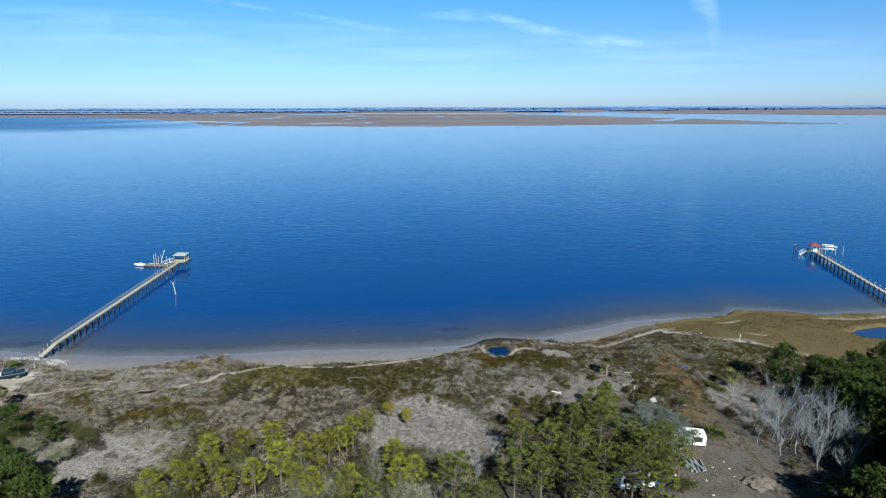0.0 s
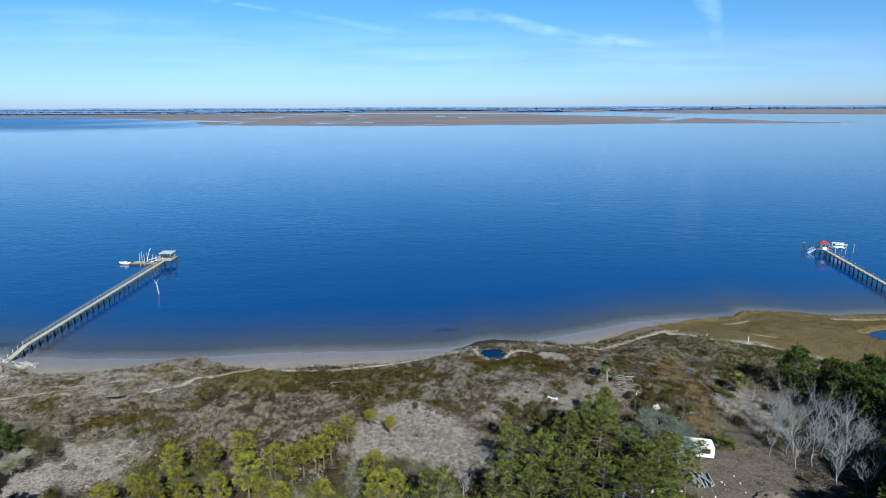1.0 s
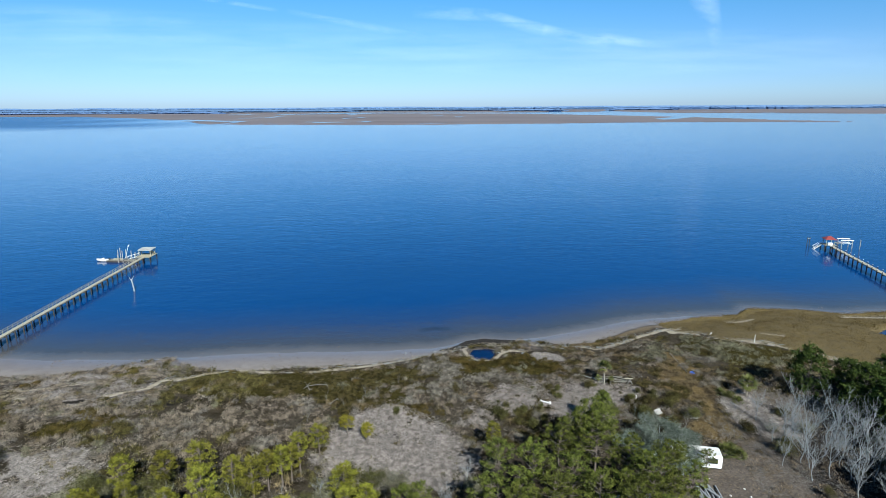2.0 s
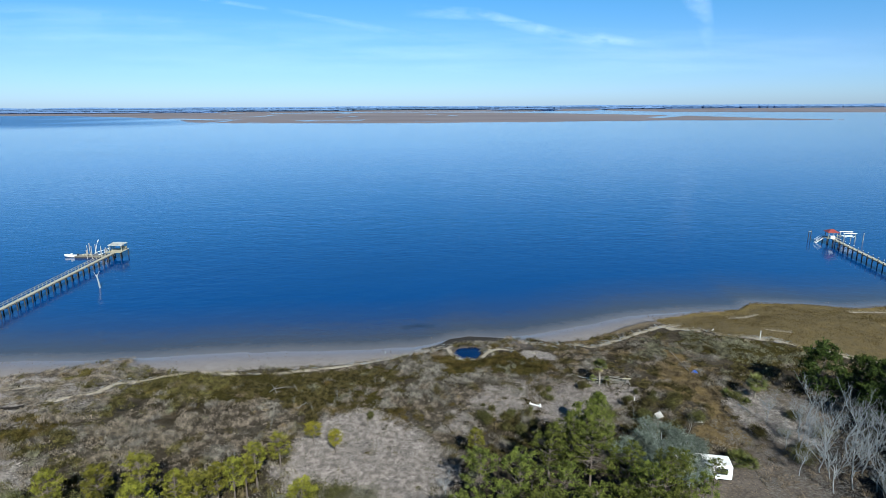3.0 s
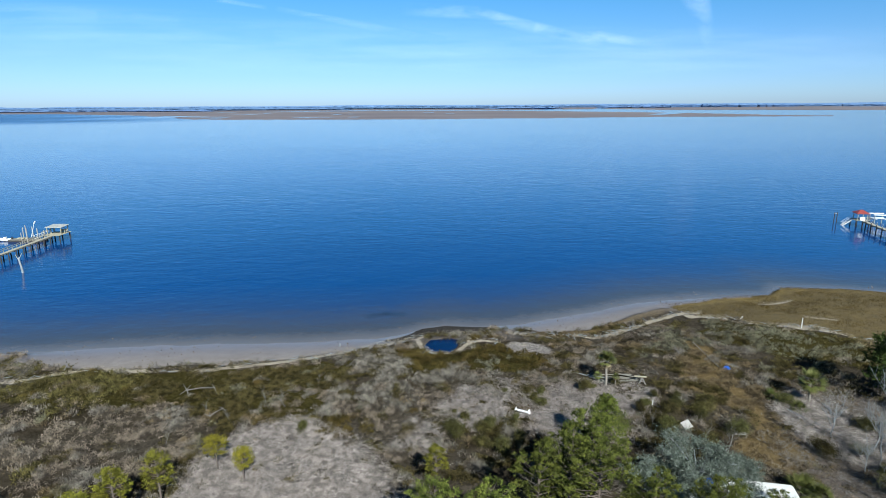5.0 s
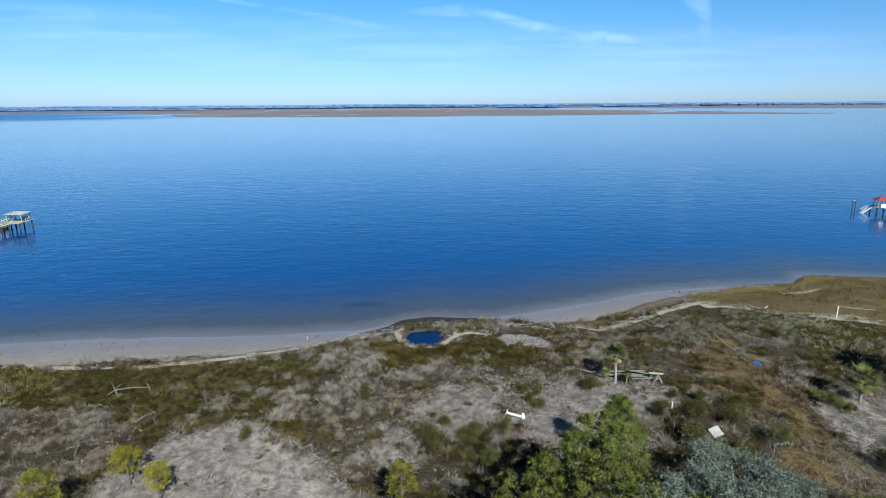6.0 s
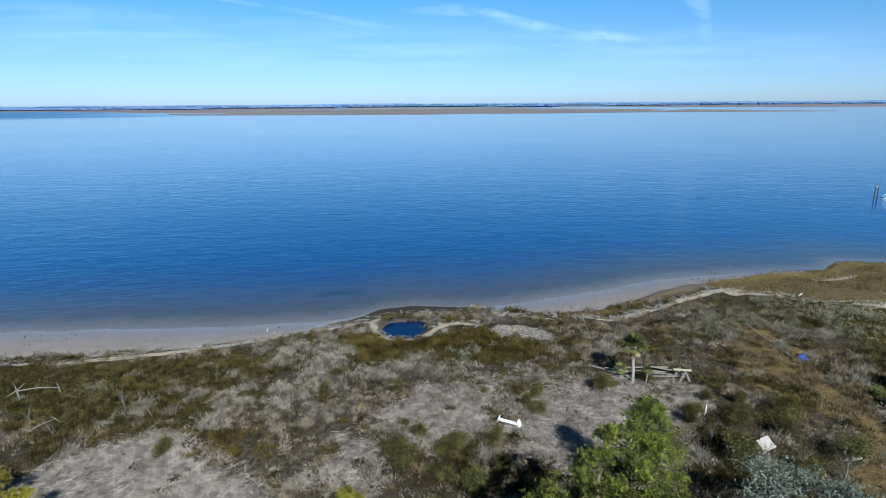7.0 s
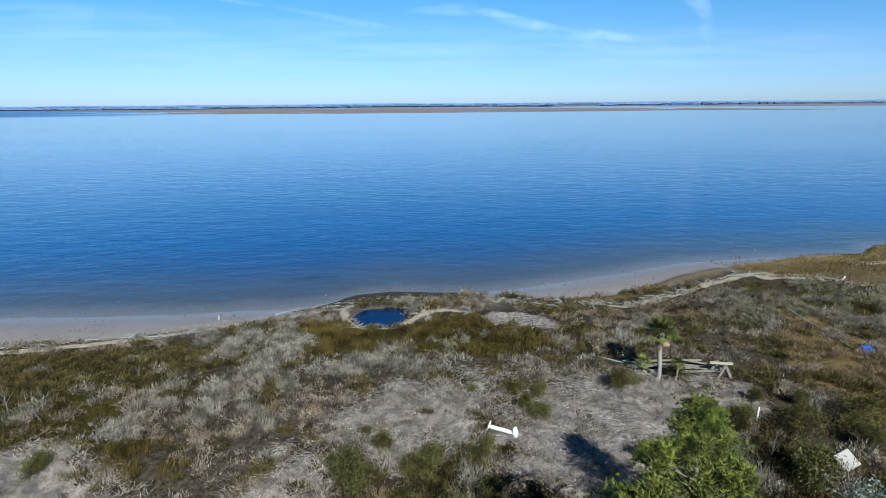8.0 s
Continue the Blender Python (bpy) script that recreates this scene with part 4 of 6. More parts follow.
grow([oak("live_oak", 5, 4.6, 3.9, 16, 0.2, 17, M_OAK, M_DEADWOOD, "grey-green mossy live oak hanging over a white trailer", "tree")],
     ((30.8, 78.4, 0.9), (33.6, 77.8, 0.66), (28.0, 76.8, 0.75), (29.6, 74.2, 0.72), (32.0, 73.6, 0.62)), "mossy oaks")
grow([oak("evergreen_bush", 15 + k, 1.15, 0.62, 5, 0.115, 13, (M_BUSH, M_OLIVE)[k], M_BARK, "low dark green evergreen shrub", "shrub") for k in range(2)]
     , ((11.6, 87.4, 1.0), (13.0, 89.6, 0.85), (12.2, 86.2, 1.1), (14.6, 87.6, 0.7), (15.4, 88.2, 0.9), (17.2, 88.6, 0.8), (18.0, 89.4, 0.6), (20.4, 93.4, 0.75), (21.4, 94.8, 0.7), (20.0, 95.2, 0.5),
        (21.0, 92.6, 0.6), (26.1, 95.2, 0.95), (27.0, 95.8, 0.6), (29.9, 96.9, 0.7), (31.6, 92.0, 0.7), (30.4, 93.6, 0.5), (33.0, 93.6, 0.6), (33.4, 90.4, 0.9), (36.0, 89.0, 1.0), (37.6, 91.6, 0.9),
        (35.2, 93.0, 0.7), (30.6, 90.6, 0.8), (27.8, 88.0, 1.0), (25.2, 88.6, 0.7), (16.2, 84.2, 1.0), (19.0, 83.0, 0.9), (17.8, 85.6, 1.1), (14.4, 85.0, 0.8), (46.0, 92.2, 0.9), (44.2, 83.0, 1.2),
        (51.0, 87.0, 0.9), (47.6, 80.0, 1.0), (38.4, 86.4, 1.0), (-39.0, 64.0, 1.0), (-36.5, 68.2, 0.9), (-44.0, 66.2, 1.3), (-28.0, 73.0, 0.9), (-33.0, 71.0, 1.0), (31.8, 86.6, 1.1), (35.0, 85.0, 1.0),
        (-2.6, 88.2, 0.7), (36.8, 90.4, 0.8), (34.4, 91.4, 0.8), (38.6, 92.6, 0.7), (12.0, 91.0, 0.4), (15.0, 93.0, 0.4), (17.6, 95.6, 0.4)),
     "evergreen shrubs", 0.45)
q = random.Random(77)
grow([oak("understory_bush", 25 + k, 2.6, 1.3, 5, 0.16, 12, (M_BUSH, M_SAGE)[k], M_BARK, ("tall olive-green understory shrub", "tall grey-green understory shrub")[k], "shrub") for k in range(2)],
     tuple((q.uniform(-37, 2), q.uniform(57, 71), q.uniform(0.65, 1.3)) for _ in range(56)) + tuple((q.uniform(6, 30), q.uniform(58, 74), q.uniform(0.6, 1.0)) for _ in range(14))
     + tuple((q.uniform(-66, -49), q.uniform(62, 79), q.uniform(0.7, 1.2)) for _ in range(16)) + tuple((q.uniform(46, 58), q.uniform(68, 84), q.uniform(0.4, 0.8)) for _ in range(10)), "understory shrubs", 0.3)


# bare grey dead trees
def bare_parts(seed, h, wide, forks):
    q = random.Random(seed)
    V, F = [], []

    def limb(p, d, length, r, level):
        pts, dd = [p], d
        n = 5
        for _ in range(n):
            dd = (dd + Vector((q.gauss(0, 0.15), q.gauss(0, 0.15), q.gauss(0.07, 0.06)))).normalized()
            pts.append(pts[-1] + dd * length / n)
        end = r * (0.5 if level == 0 else 0.3)
        tube(V, F, pts, [r + (end - r) * k / n for k in range(n + 1)], 5 if level == 0 else 3)
        if level >= 3:
            return
        for k in range(forks[level]):
            at_k = q.randint(2 if level == 0 else 1, n)
            side = Vector((q.gauss(0, 1), q.gauss(0, 1), 0.15)).normalized()
            limb(pts[at_k], (dd * 0.8 + side * wide * q.uniform(0.5, 1.1)).normalized(), length * q.uniform(0.4, 0.78), r * q.uniform(0.42, 0.6), level + 1)

    limb(Vector((0, 0, -0.1)), Vector((q.gauss(0, 0.12), q.gauss(0, 0.12), 1)).normalized(), h * 0.6, 0.011 * h + 0.012, 0)
    return V, F


def bare(name, seed, h, wide, forks, label, category="tree", wood=None):
    t = empty(name, pose(0, 0, -60), label, category)
    V, F = bare_parts(seed, h, wide, forks)
    share("trunk", mesh_of("trunk", V, F, wood or M_DEADWOOD, True), t)
    return t


grow([bare("dead_tree", 71 + k, 6.2, 0.8, (7, 5, 3), "bare bleached grey dead tree", wood=M_THICKET) for k in range(4)],
     ((47.2, 76.0, 1.0), (48.8, 73.0, 0.95), (49.6, 78.6, 1.05), (51.4, 75.4, 1.05), (53.6, 72.4, 1.0), (52.6, 79.4, 1.1), (55.2, 76.2, 1.1), (57.6, 77.8, 1.05),
      (50.4, 70.6, 0.95), (46.4, 72.4, 0.8), (54.6, 81.4, 1.0), (45.8, 78.4, 0.8), (48.2, 81.6, 0.85), (56.4, 72.8, 0.95), (49.0, 68.4, 0.9), (52.0, 67.6, 0.9), (46.8, 85.8, 0.75), (51.2, 84.6, 0.9),
      (48.0, 79.8, 0.9), (53.8, 74.2, 0.95), (56.0, 74.4, 0.95), (51.0, 72.6, 0.9), (46.2, 80.6, 0.6), (49.8, 74.8, 0.9), (55.4, 79.2, 1.0), (58.6, 75.0, 1.0), (54.2, 70.0, 0.95), (51.6, 81.6, 0.95), (57.2, 80.6, 1.0), (49.4, 84.0, 0.8), (-17.6, 66.4, 0.7), (-8.6, 64.6, 0.65), (-13.0, 66.2, 0.6), (-24.6, 66.8, 0.6), (-9.4, 69.6, 0.55), (4.0, 66.8, 0.6), (6.8, 72.4, 0.5), (-1.0, 60.4, 0.6), (47.4, 74.6, 0.7), (50.2, 76.8, 0.85), (53.0, 76.8, 0.9), (44.6, 75.4, 0.6)),
     "thicket of dead trees")
grow([bare("dead_sapling", 81 + k, 2.0, 0.7, (6, 3, 1), "small bare grey dead sapling in the scrub", "shrub", M_GREYWOOD) for k in range(3)],
     ((-5.4, 92.9, 1.0), (-3.1, 98.4, 0.7), (-7.6, 93.6, 1.1), (-10.2, 90.2, 1.0), (-6.2, 94.2, 1.0), (-13.2, 92.0, 0.9), (17.2, 87.4, 0.9), (15.8, 85.2, 1.0), (20.4, 86.4, 0.7), (34.6, 85.6, 1.1), (36.4, 84.2, 1.3), (31.0, 88.4, 1.0),
      (9.6, 82.0, 0.8), (2.4, 80.4, 0.7), (-1.2, 79.0, 0.6), (-14.8, 86.2, 0.9), (-17.2, 80.2, 1.0), (-24.0, 74.0, 1.0), (-20.0, 73.4, 1.0), (29.6, 87.0, 0.9), (23.8, 84.6, 0.6)),
     "dead saplings")


# cabbage palms and palmettos
def fan_parts(q, n, reach, up, droop, at_z):
    tri, V, F = [], [], []
    for k in range(n):
        a = k * 2.399 + q.uniform(-0.3, 0.3)
        e = q.uniform(*up)
        d = Vector((math.cos(a) * math.cos(e), math.sin(a) * math.cos(e), math.sin(e)))
        hub = Vector((0, 0, at_z)) + d * reach * q.uniform(0.42, 0.55)
        tube(V, F, [Vector((0, 0, at_z)), hub], [0.02, 0.012], 3)
        side = d.cross(Vector((0, 0, 1))).normalized()
        for j in range(13):
            b = (j - 6) / 6 * 1.25
            w = (d * math.cos(b) + side * math.sin(b) + Vector((0, 0, -droop * (0.3 + abs(b) * 0.5)))).normalized()
            tip = hub + w * reach * 0.52 * (1 - 0.18 * abs(b)) * q.uniform(0.85, 1.1)
            s = w.cross(side.cross(d)).normalized() * 0.036
            tri.append((hub - s, hub + s, tip))
            tri.append((hub + s * 1.6, hub.lerp(tip, 0.6) + s * 1.3, tip))
    return V, F, np.array(tri)


def palm(seed, h, reach, label):
    q = random.Random(seed)
    t = empty("cabbage_palm", pose(0, 0, -60), label, "palm tree")
    V, F = [], []
    tube(V, F, [Vector((0.05 * math.sin(k), 0.04 * k * 0.5, h * k / 7)) for k in range(8)], [0.125 + (0.03 if k == 0 else 0) + 0.012 * (k % 2) for k in range(8)], 9)
    share("trunk", mesh_of("trunk", V, F, M_PALM_TRUNK, True), t)
    V, F, tri = fan_parts(q, 40, reach, (-0.3, 1.35), 0.3, h)
    crown = share("crown", tri_mesh("crown", tri, M_PALM), t)
    share("stalks", mesh_of("stalks", V, F, M_PALM), crown)
    V, F, tri = fan_parts(q, 12, reach * 0.75, (-1.3, -0.6), 0.5, h - 0.1)
    share("dead_fronds", tri_mesh("dead_fronds", tri, M_PALM_DEAD), t, "hanging brown dead fronds")
    return t


grow([palm(3, 3.2, 1.25, "cabbage palm with a grey trunk and a round crown"), palm(4, 2.2, 1.6, "stout cabbage palm with a wide crown")], ((28.85, 96.8, 1.0), (48.8, 92.6, 1.05), (-69.6, 84.6, 1.2), (28.1, 97.4, 0.4), (29.8, 96.4, 0.42)), "cabbage palms")


def palmetto(seed, label):
    t = empty("palmetto", pose(0, 0, -60), label, "palm shrub")
    V, F, tri = fan_parts(random.Random(seed), 26, 1.6, (0.1, 1.4), 0.3, 0.1)
    fronds = share("fronds", tri_mesh("fronds", tri, M_PALM), t)
    share("stalks", mesh_of("stalks", V, F, M_PALM), fronds)
    return t


grow([palmetto(9, "bushy trunkless palmetto with fan fronds")], ((39.3, 78.0, 1.15), (45.6, 94.0, 0.7), (47.0, 91.2, 0.7), (40.4, 77.4, 0.8), (-81.1, 103.2, 1.2)), "palmettos")


# ---- low growth: what nobody could count ----
def scatter(n, area, weight, seed):
    """Places drawn at random where weight(x, y) is high."""
    r = np.random.RandomState(seed)
    x, y = r.uniform(area[0], area[1], n), r.uniform(area[2], area[3], n)
    keep = r.rand(n) < weight(x, y)
    return x[keep], y[keep], r


def blades(name, x, y, r, tall, wide, splay, mat, label, category, lift=0.0):
    n = len(x)
    z = low_z(x, y) - 0.03 + lift
    p = np.stack([x, y, z], 1)
    a, tilt = r.uniform(0, 2 * np.pi, n), np.abs(r.normal(0, splay, n))
    length = r.uniform(0.55, 1.1, n) * tall * (0.6 + 0.8 * vnoise(x, y, 2.2))
    d = np.stack([np.cos(a) * np.sin(tilt), np.sin(a) * np.sin(tilt), np.cos(tilt)], 1) * length[:, None]
    b = r.uniform(0, 2 * np.pi, n)
    s = np.stack([np.cos(b), np.sin(b), 0 * b], 1) * wide
    me = tri_mesh(name, np.stack([p - s, p + s, p + d], 1), mat)
    return tagged(new(name, me), label, category, kind="stuff")


def twigs(name, x, y, r, tall, per, wide, mat, label, category, spread=0.13):
    """Twiggy bushes: thin spikes fanning up from each root."""
    k = len(x)
    size = r.uniform(0.6, 1.25, k)
    x, y, size = np.repeat(x, per), np.repeat(y, per), np.repeat(size, per)
    n = len(x)
    ox, oy = r.normal(0, spread, n) * size, r.normal(0, spread, n) * size
    z = low_z(x, y)
    p = np.stack([x + ox, y + oy, z + r.uniform(-0.05, 0.35, n) * tall * size], 1)
    a, tilt = r.uniform(0, 2 * np.pi, n), r.uniform(0.05, 0.85, n)
    length = r.uniform(0.5, 1.0, n) * tall * size
    d = np.stack([np.cos(a) * np.sin(tilt), np.sin(a) * np.sin(tilt), np.cos(tilt)], 1) * length[:, None]
    b = r.uniform(0, 2 * np.pi, n)
    s = np.stack([np.cos(b), np.sin(b), 0 * b], 1) * wide
    me = tri_mesh(name, np.stack([p - s, p + s, p + d], 1), mat)
    return tagged(new(name, me), label, category, kind="stuff")


def bushes(name, x, y, r, size, per, long, wide, mat, label, category, rise=0.35, low=1.0):
    """Rounded low shrubs: short twigs or leaves that fill a lumpy dome and point outwards."""
    k = len(x)
    big = r.uniform(0.55, 1.3, k) * size
    flat = r.uniform(0.6, 1.15, k) * low
    x, y, big, flat = np.repeat(x, per), np.repeat(y, per), np.repeat(big, per), np.repeat(flat, per)
    n = len(x)
    v = r.normal(0, 1, (n, 3))
    v[:, 2] = np.abs(v[:, 2])
    v /= np.linalg.norm(v, axis=1)[:, None]
    lump = 0.65 + 0.7 * vnoise(x * 3 + v[:, 0] * 1.3, y * 3 + v[:, 1] * 1.3 + v[:, 2], 0.9)
    rad = big * lump * r.uniform(0.25, 1.0, n) ** 0.6
    z = low_z(x, y)
    p = np.stack([x + v[:, 0] * rad, y + v[:, 1] * rad, z + v[:, 2] * rad * flat], 1)
    d = v + r.normal(0, 0.45, (n, 3)) + np.array([0, 0, rise])
    d /= np.linalg.norm(d, axis=1)[:, None]
    d *= (long * r.uniform(0.6, 1.3, n) * (0.5 + 0.5 * big / size))[:, None]
    s = np.cross(d, r.normal(0, 1, (n, 3)))
    s *= (wide / np.maximum(np.linalg.norm(s, axis=1), 1e-6))[:, None]
    me = tri_mesh(name, np.stack([p - s, p + s, p + d], 1), mat)
    return tagged(new(name, me), label, category, kind="stuff")


def flat_straws(name, x, y, r, length, wide, mat, label, pile=0.1):
    n = len(x)
    drift = 6.28 * vnoise(x + 13, y, 5.0)
    a = drift + r.normal(0, 0.85, n)
    z = low_z(x, y) + r.uniform(0.0, pile, n) * (0.4 + 1.2 * vnoise(x + 40, y, 1.3))
    ll = length * r.uniform(0.5, 1.3, n)
    p = np.stack([x, y, z], 1)
    d = np.stack([np.cos(a), np.sin(a), r.normal(0.03, 0.12, n)], 1) * ll[:, None]
    s = np.stack([-np.sin(a), np.cos(a), r.normal(0, 0.35, n)], 1) * wide
    me = tri_mesh(name, np.stack([p - s, p + s, p + d], 1), mat)
    return tagged(new(name, me), label, "reed straw", kind="stuff")


LAND = (-95, 118, 56, 138)
STEP = 0.35
LX, LY = np.meshgrid(np.arange(-96, 119, STEP), np.arange(55, 140, STEP), indexing="ij")
LOOK = covers(LX, LY)
LOOK_Z, LOOK_S = height(LX, LY), shore_s(LX, LY)


def cell(x, y):
    return np.clip(((x + 96) / STEP).astype(int), 0, LX.shape[0] - 1), np.clip(((y - 55) / STEP).astype(int), 0, LX.shape[1] - 1)


def cover(x, y):
    i, j = cell(x, y)
    return {k: v[i, j] for k, v in LOOK.items()}


def low_z(x, y):
    """Height of the ground, read off the plan between its corners."""
    u, v = np.clip((x + 96) / STEP, 0, LX.shape[0] - 2), np.clip((y - 55) / STEP, 0, LX.shape[1] - 2)
    i, j = u.astype(int), v.astype(int)
    u, v = u - i, v - j
    return (LOOK_Z[i, j] * (1 - u) + LOOK_Z[i + 1, j] * u) * (1 - v) + (LOOK_Z[i, j + 1] * (1 - u) + LOOK_Z[i + 1, j + 1] * u) * v


def out_s(x, y):
    return LOOK_S[cell(x, y)]


def w_gold(x, y):
    return cover(x, y)["gold"] * (low_z(x, y) > WATER_Z + 0.02) * (0.25 + 0.8 * fbm(x, y, 7.0))


def w_thatch(x, y):
    return np.clip(cover(x, y)["thatch"] * 1.2, 0, 1) * np.clip((fbm(x * 0.6 + 0.5 * y, y - 0.3 * x, 1.3) - 0.28) * 4, 0.3, 1) * np.clip((fbm(x + 3, y + 8, 4.5) - 0.2) * 4, 0.4, 1)


def w_wrack(x, y):
    c = cover(x, y)
    return np.clip(c["straw"], 0, 1) * (x > -69) * (1 - c["pond"])


POND_RUSH = ((5.8, 107.4), (12.4, 108), (20.4, 109.4), (23.3, 105.4), (24.1, 100.8), (18.8, 100.2), (12.8, 101.5), (7.5, 101.2))
SHORE_SCRUB = ((-38, 92.2), (-40.2, 99.2), (-34.6, 103.4), (-20, 104.6), (-10.8, 105), (-2.6, 104.4), (1, 100), (-2.3, 96.3), (-4.9, 92.4), (-8.9, 91), (-12.6, 91.2), (-21, 93.5), (-32.6, 93.4))
GREY_BAND = (((5.4, 100.4), (10.5, 101.9), (19.5, 100.4), (21.4, 97.9), (18.5, 97.0), (13.0, 97.6), (7.2, 96.4)), ((-2.6, 105.4), (0.8, 107.4), (6.2, 104.5), (7.0, 100.2), (1.7, 99.8)))
DRAB = (((-3, 93.4), (1, 96.2), (7.1, 96.8), (11.4, 93.6), (9.9, 89.6), (4.1, 86.2), (2.2, 90.1)), ((-36, 80), (-36, 91), (-22, 92.6), (-12, 90), (-12, 84), (-20, 76)))
TIMBER_YARD = ((25.6, 98.2), (26.4, 100.2), (34.8, 99.6), (35.6, 97.4), (33.0, 95.8), (28.6, 96.2))
DARK_TUFT = (((-1.6, 87.4), (-1.4, 90), (2.2, 90.4), (4.6, 86.6), (0.6, 85.6)), ((-51.1, 82.3), (-49.3, 85.8), (-41.5, 88.7), (-39.5, 87.2), (-43.2, 84.2), (-47.9, 81.3)))
SAGE = ((36.4, 104.4), (41.6, 115), (48.8, 118), (59.4, 110.5), (64, 104.6), (54.5, 101.6), (49.5, 106.8))


def growth(x, y):
    """How much of the ground is grown over, with bare gaps between the clumps."""
    c = cover(x, y)
    open_ground = np.clip(1 - c["sand"] * 1.5 - 0.97 * np.where(x < -32, 0.8, 1.0) * c["thatch"] - c["gold"] - 0.9 * c["straw"] - c["mud"] - 0.85 * np.where(x < 8, 0.35, 1.0) * c["litter"] - c["pond"] - 0.55 * c["clear"], 0, 1)
    gaps = np.clip((fbm(x + 410, y + 55, 1.6) - 0.37) * 9, 0.04, 1) * np.clip((fbm(x + 17, y + 350, 4.2) - 0.28) * 7, 0.35, 1)
    yard = 1 - 0.9 * region(TIMBER_YARD, x, y, 0.6)
    return open_ground * gaps * yard * (out_s(x, y) < -1)


def either(polys, x, y, edge):
    return np.maximum.reduce([region(p, x, y, edge) for p in polys])


def kinds(x, y):
    """Which kind of scrub holds each place: the kinds keep to their own ground and meet in ragged patches."""
    c = cover(x, y)
    shore, rush, grey = region(SHORE_SCRUB, x, y, 1.6), region(POND_RUSH, x, y, 0.8), either(GREY_BAND, x, y, 0.8)
    drab, tuft, sage = either(DRAB, x, y, 1.4), either(DARK_TUFT, x, y, 0.8), region(SAGE, x, y, 1.6)
    old = ease((-38 - x) / 10)
    east = ease((x - 24) / 10)
    push = {"olive": 0.10 + 0.34 * shore + 0.10 * (1 - drab) - 0.2 * old - 0.3 * rush - 0.12 * drab,
            "rush": -0.16 + 0.62 * rush + 1.1 * tuft + 0.12 * shore,
            "grey": 0.05 + 0.52 * grey - 0.3 * rush - 0.1 * shore - 0.1 * old,
            "drab": 0.12 + 0.26 * drab + 0.3 * old - 0.1 * shore - 0.3 * rush,
            "rusty": -0.14 + 0.5 * c["brown"] + 0.26 * east + 0.05 * shore,
            "sage": -0.2 + 0.85 * sage + 0.12 * old + 0.04 * east}
    score = []
    for k, (nm, v) in enumerate(push.items()):
        score.append(v + 1.6 * (fbm(x + 37 * k + 5, y + 91 * k, 1.6) - 0.5) + 0.6 * (fbm(x + 53 * k, y + 29 * k + 8, 7.0) - 0.5))
    return np.argmax(np.array(score), 0)


SCRUB = (("olive_scrub", 0.46, 62, 0.15, 0.026, M_OLIVE, "low dark olive salt scrub", "shrub", 0.5),
         ("rush_tussocks", 0.40, 64, 0.26, 0.017, M_RUSH, "dark olive-brown rush tussocks", "rush", 1.4),
         ("grey_shrubs", 0.52, 80, 0.22, 0.015, M_TWIG, "leafless grey twiggy salt shrubs", "shrub", 1.0),
         ("drab_scrub", 0.46, 62, 0.17, 0.020, M_DRAB, "low dry grey-brown scrub and grass", "shrub", 0.6),
         ("rusty_grass", 0.40, 62, 0.20, 0.018, M_RUSTY, "dry rusty brown grass tufts", "grass", 1.0),
         ("sage_rush", 0.40, 62, 0.20, 0.018, M_SAGE, "dull grey-green rush tufts", "rush", 1.1))
for spread, (area, count, grown, coarse) in enumerate((((-24, 52, 78, 118), 30000, 1.0, 1.0), ((-74, -24, 78, 110), 15500, 1.25, 1.8), ((52, 84, 78, 120), 6000, 1.2, 1.7), ((-96, -74, 76, 110), 3000, 1.2, 1.7), ((-46, 6, 57, 78), 5200, 1.25, 1.8))):
    x, y, r = scatter(count, area, growth, 41 + spread)
    kind = kinds(x, y)
    low = np.where((x < -40) & (y > 89), 0.6, 1.0)
    for k, (nm, size, per, long, wide, mat, lab, cat, rise) in enumerate(SCRUB):
        pick = kind == k
        if pick.sum() > 4:
            bushes(nm, x[pick], y[pick], r, size * grown, int(per / coarse), long * grown, wide * coarse, mat, lab, cat, rise, low[pick])
blades("golden_marsh_grass", *scatter(190000, (46, 118, 92, 138), w_gold, 23), 0.26, 0.026, 0.5, M_GOLD, "sparse golden cord grass on wet mud", "grass")
for k, area in enumerate(((-13.5, 8.5, 70, 91), (8, 35, 83, 98.5), (-66, -35, 62, 82), (43, 54, 79, 96))):
    flat_straws("reed_thatch", *scatter((230000, 230000, 70000, 50000)[k], area, w_thatch, 240 + k), 0.5, 0.014, M_STRAW, "flattened grey mat of dead reeds", 0.3)
flat_straws("wrack_line", *scatter(800000, LAND, w_wrack, 25), 0.5, 0.018, M_WRACK, "pale line of washed-up reed straw", 0.3)
flat_straws("leaf_litter", *scatter(70000, (20, 92, 56, 97), lambda x, y: cover(x, y)["litter"] * 0.8 * (1 - 0.8 * cover(x, y)["shaded_humus"]), 28), 0.3, 0.02, M_PALM_DEAD, "brown leaf and stick litter under the trees", 0.05)
x, y, r = scatter(9000, LAND, lambda x, y: cover(x, y)["thatch"] * 0.5 + cover(x, y)["straw"] * 0.5, 29)
blades("standing_reed_stalks", np.repeat(x, 3), np.repeat(y, 3), r, 0.5, 0.012, 0.7, M_STRAW, "grey broken reed stalks in the thatch", "reed")
x, y, r = scatter(60000, (40, 62, 62, 97), lambda x, y: cover(x, y)["litter"] * np.clip((fbm(x + 3, y + 71, 2.2) - 0.3) * 5, 0.1, 1) * 0.35, 51)
flat_straws("fallen_twigs", x, y, r, 0.6, 0.022, M_GREYWOOD, "fallen grey twigs littering the dark ground", 0.12)
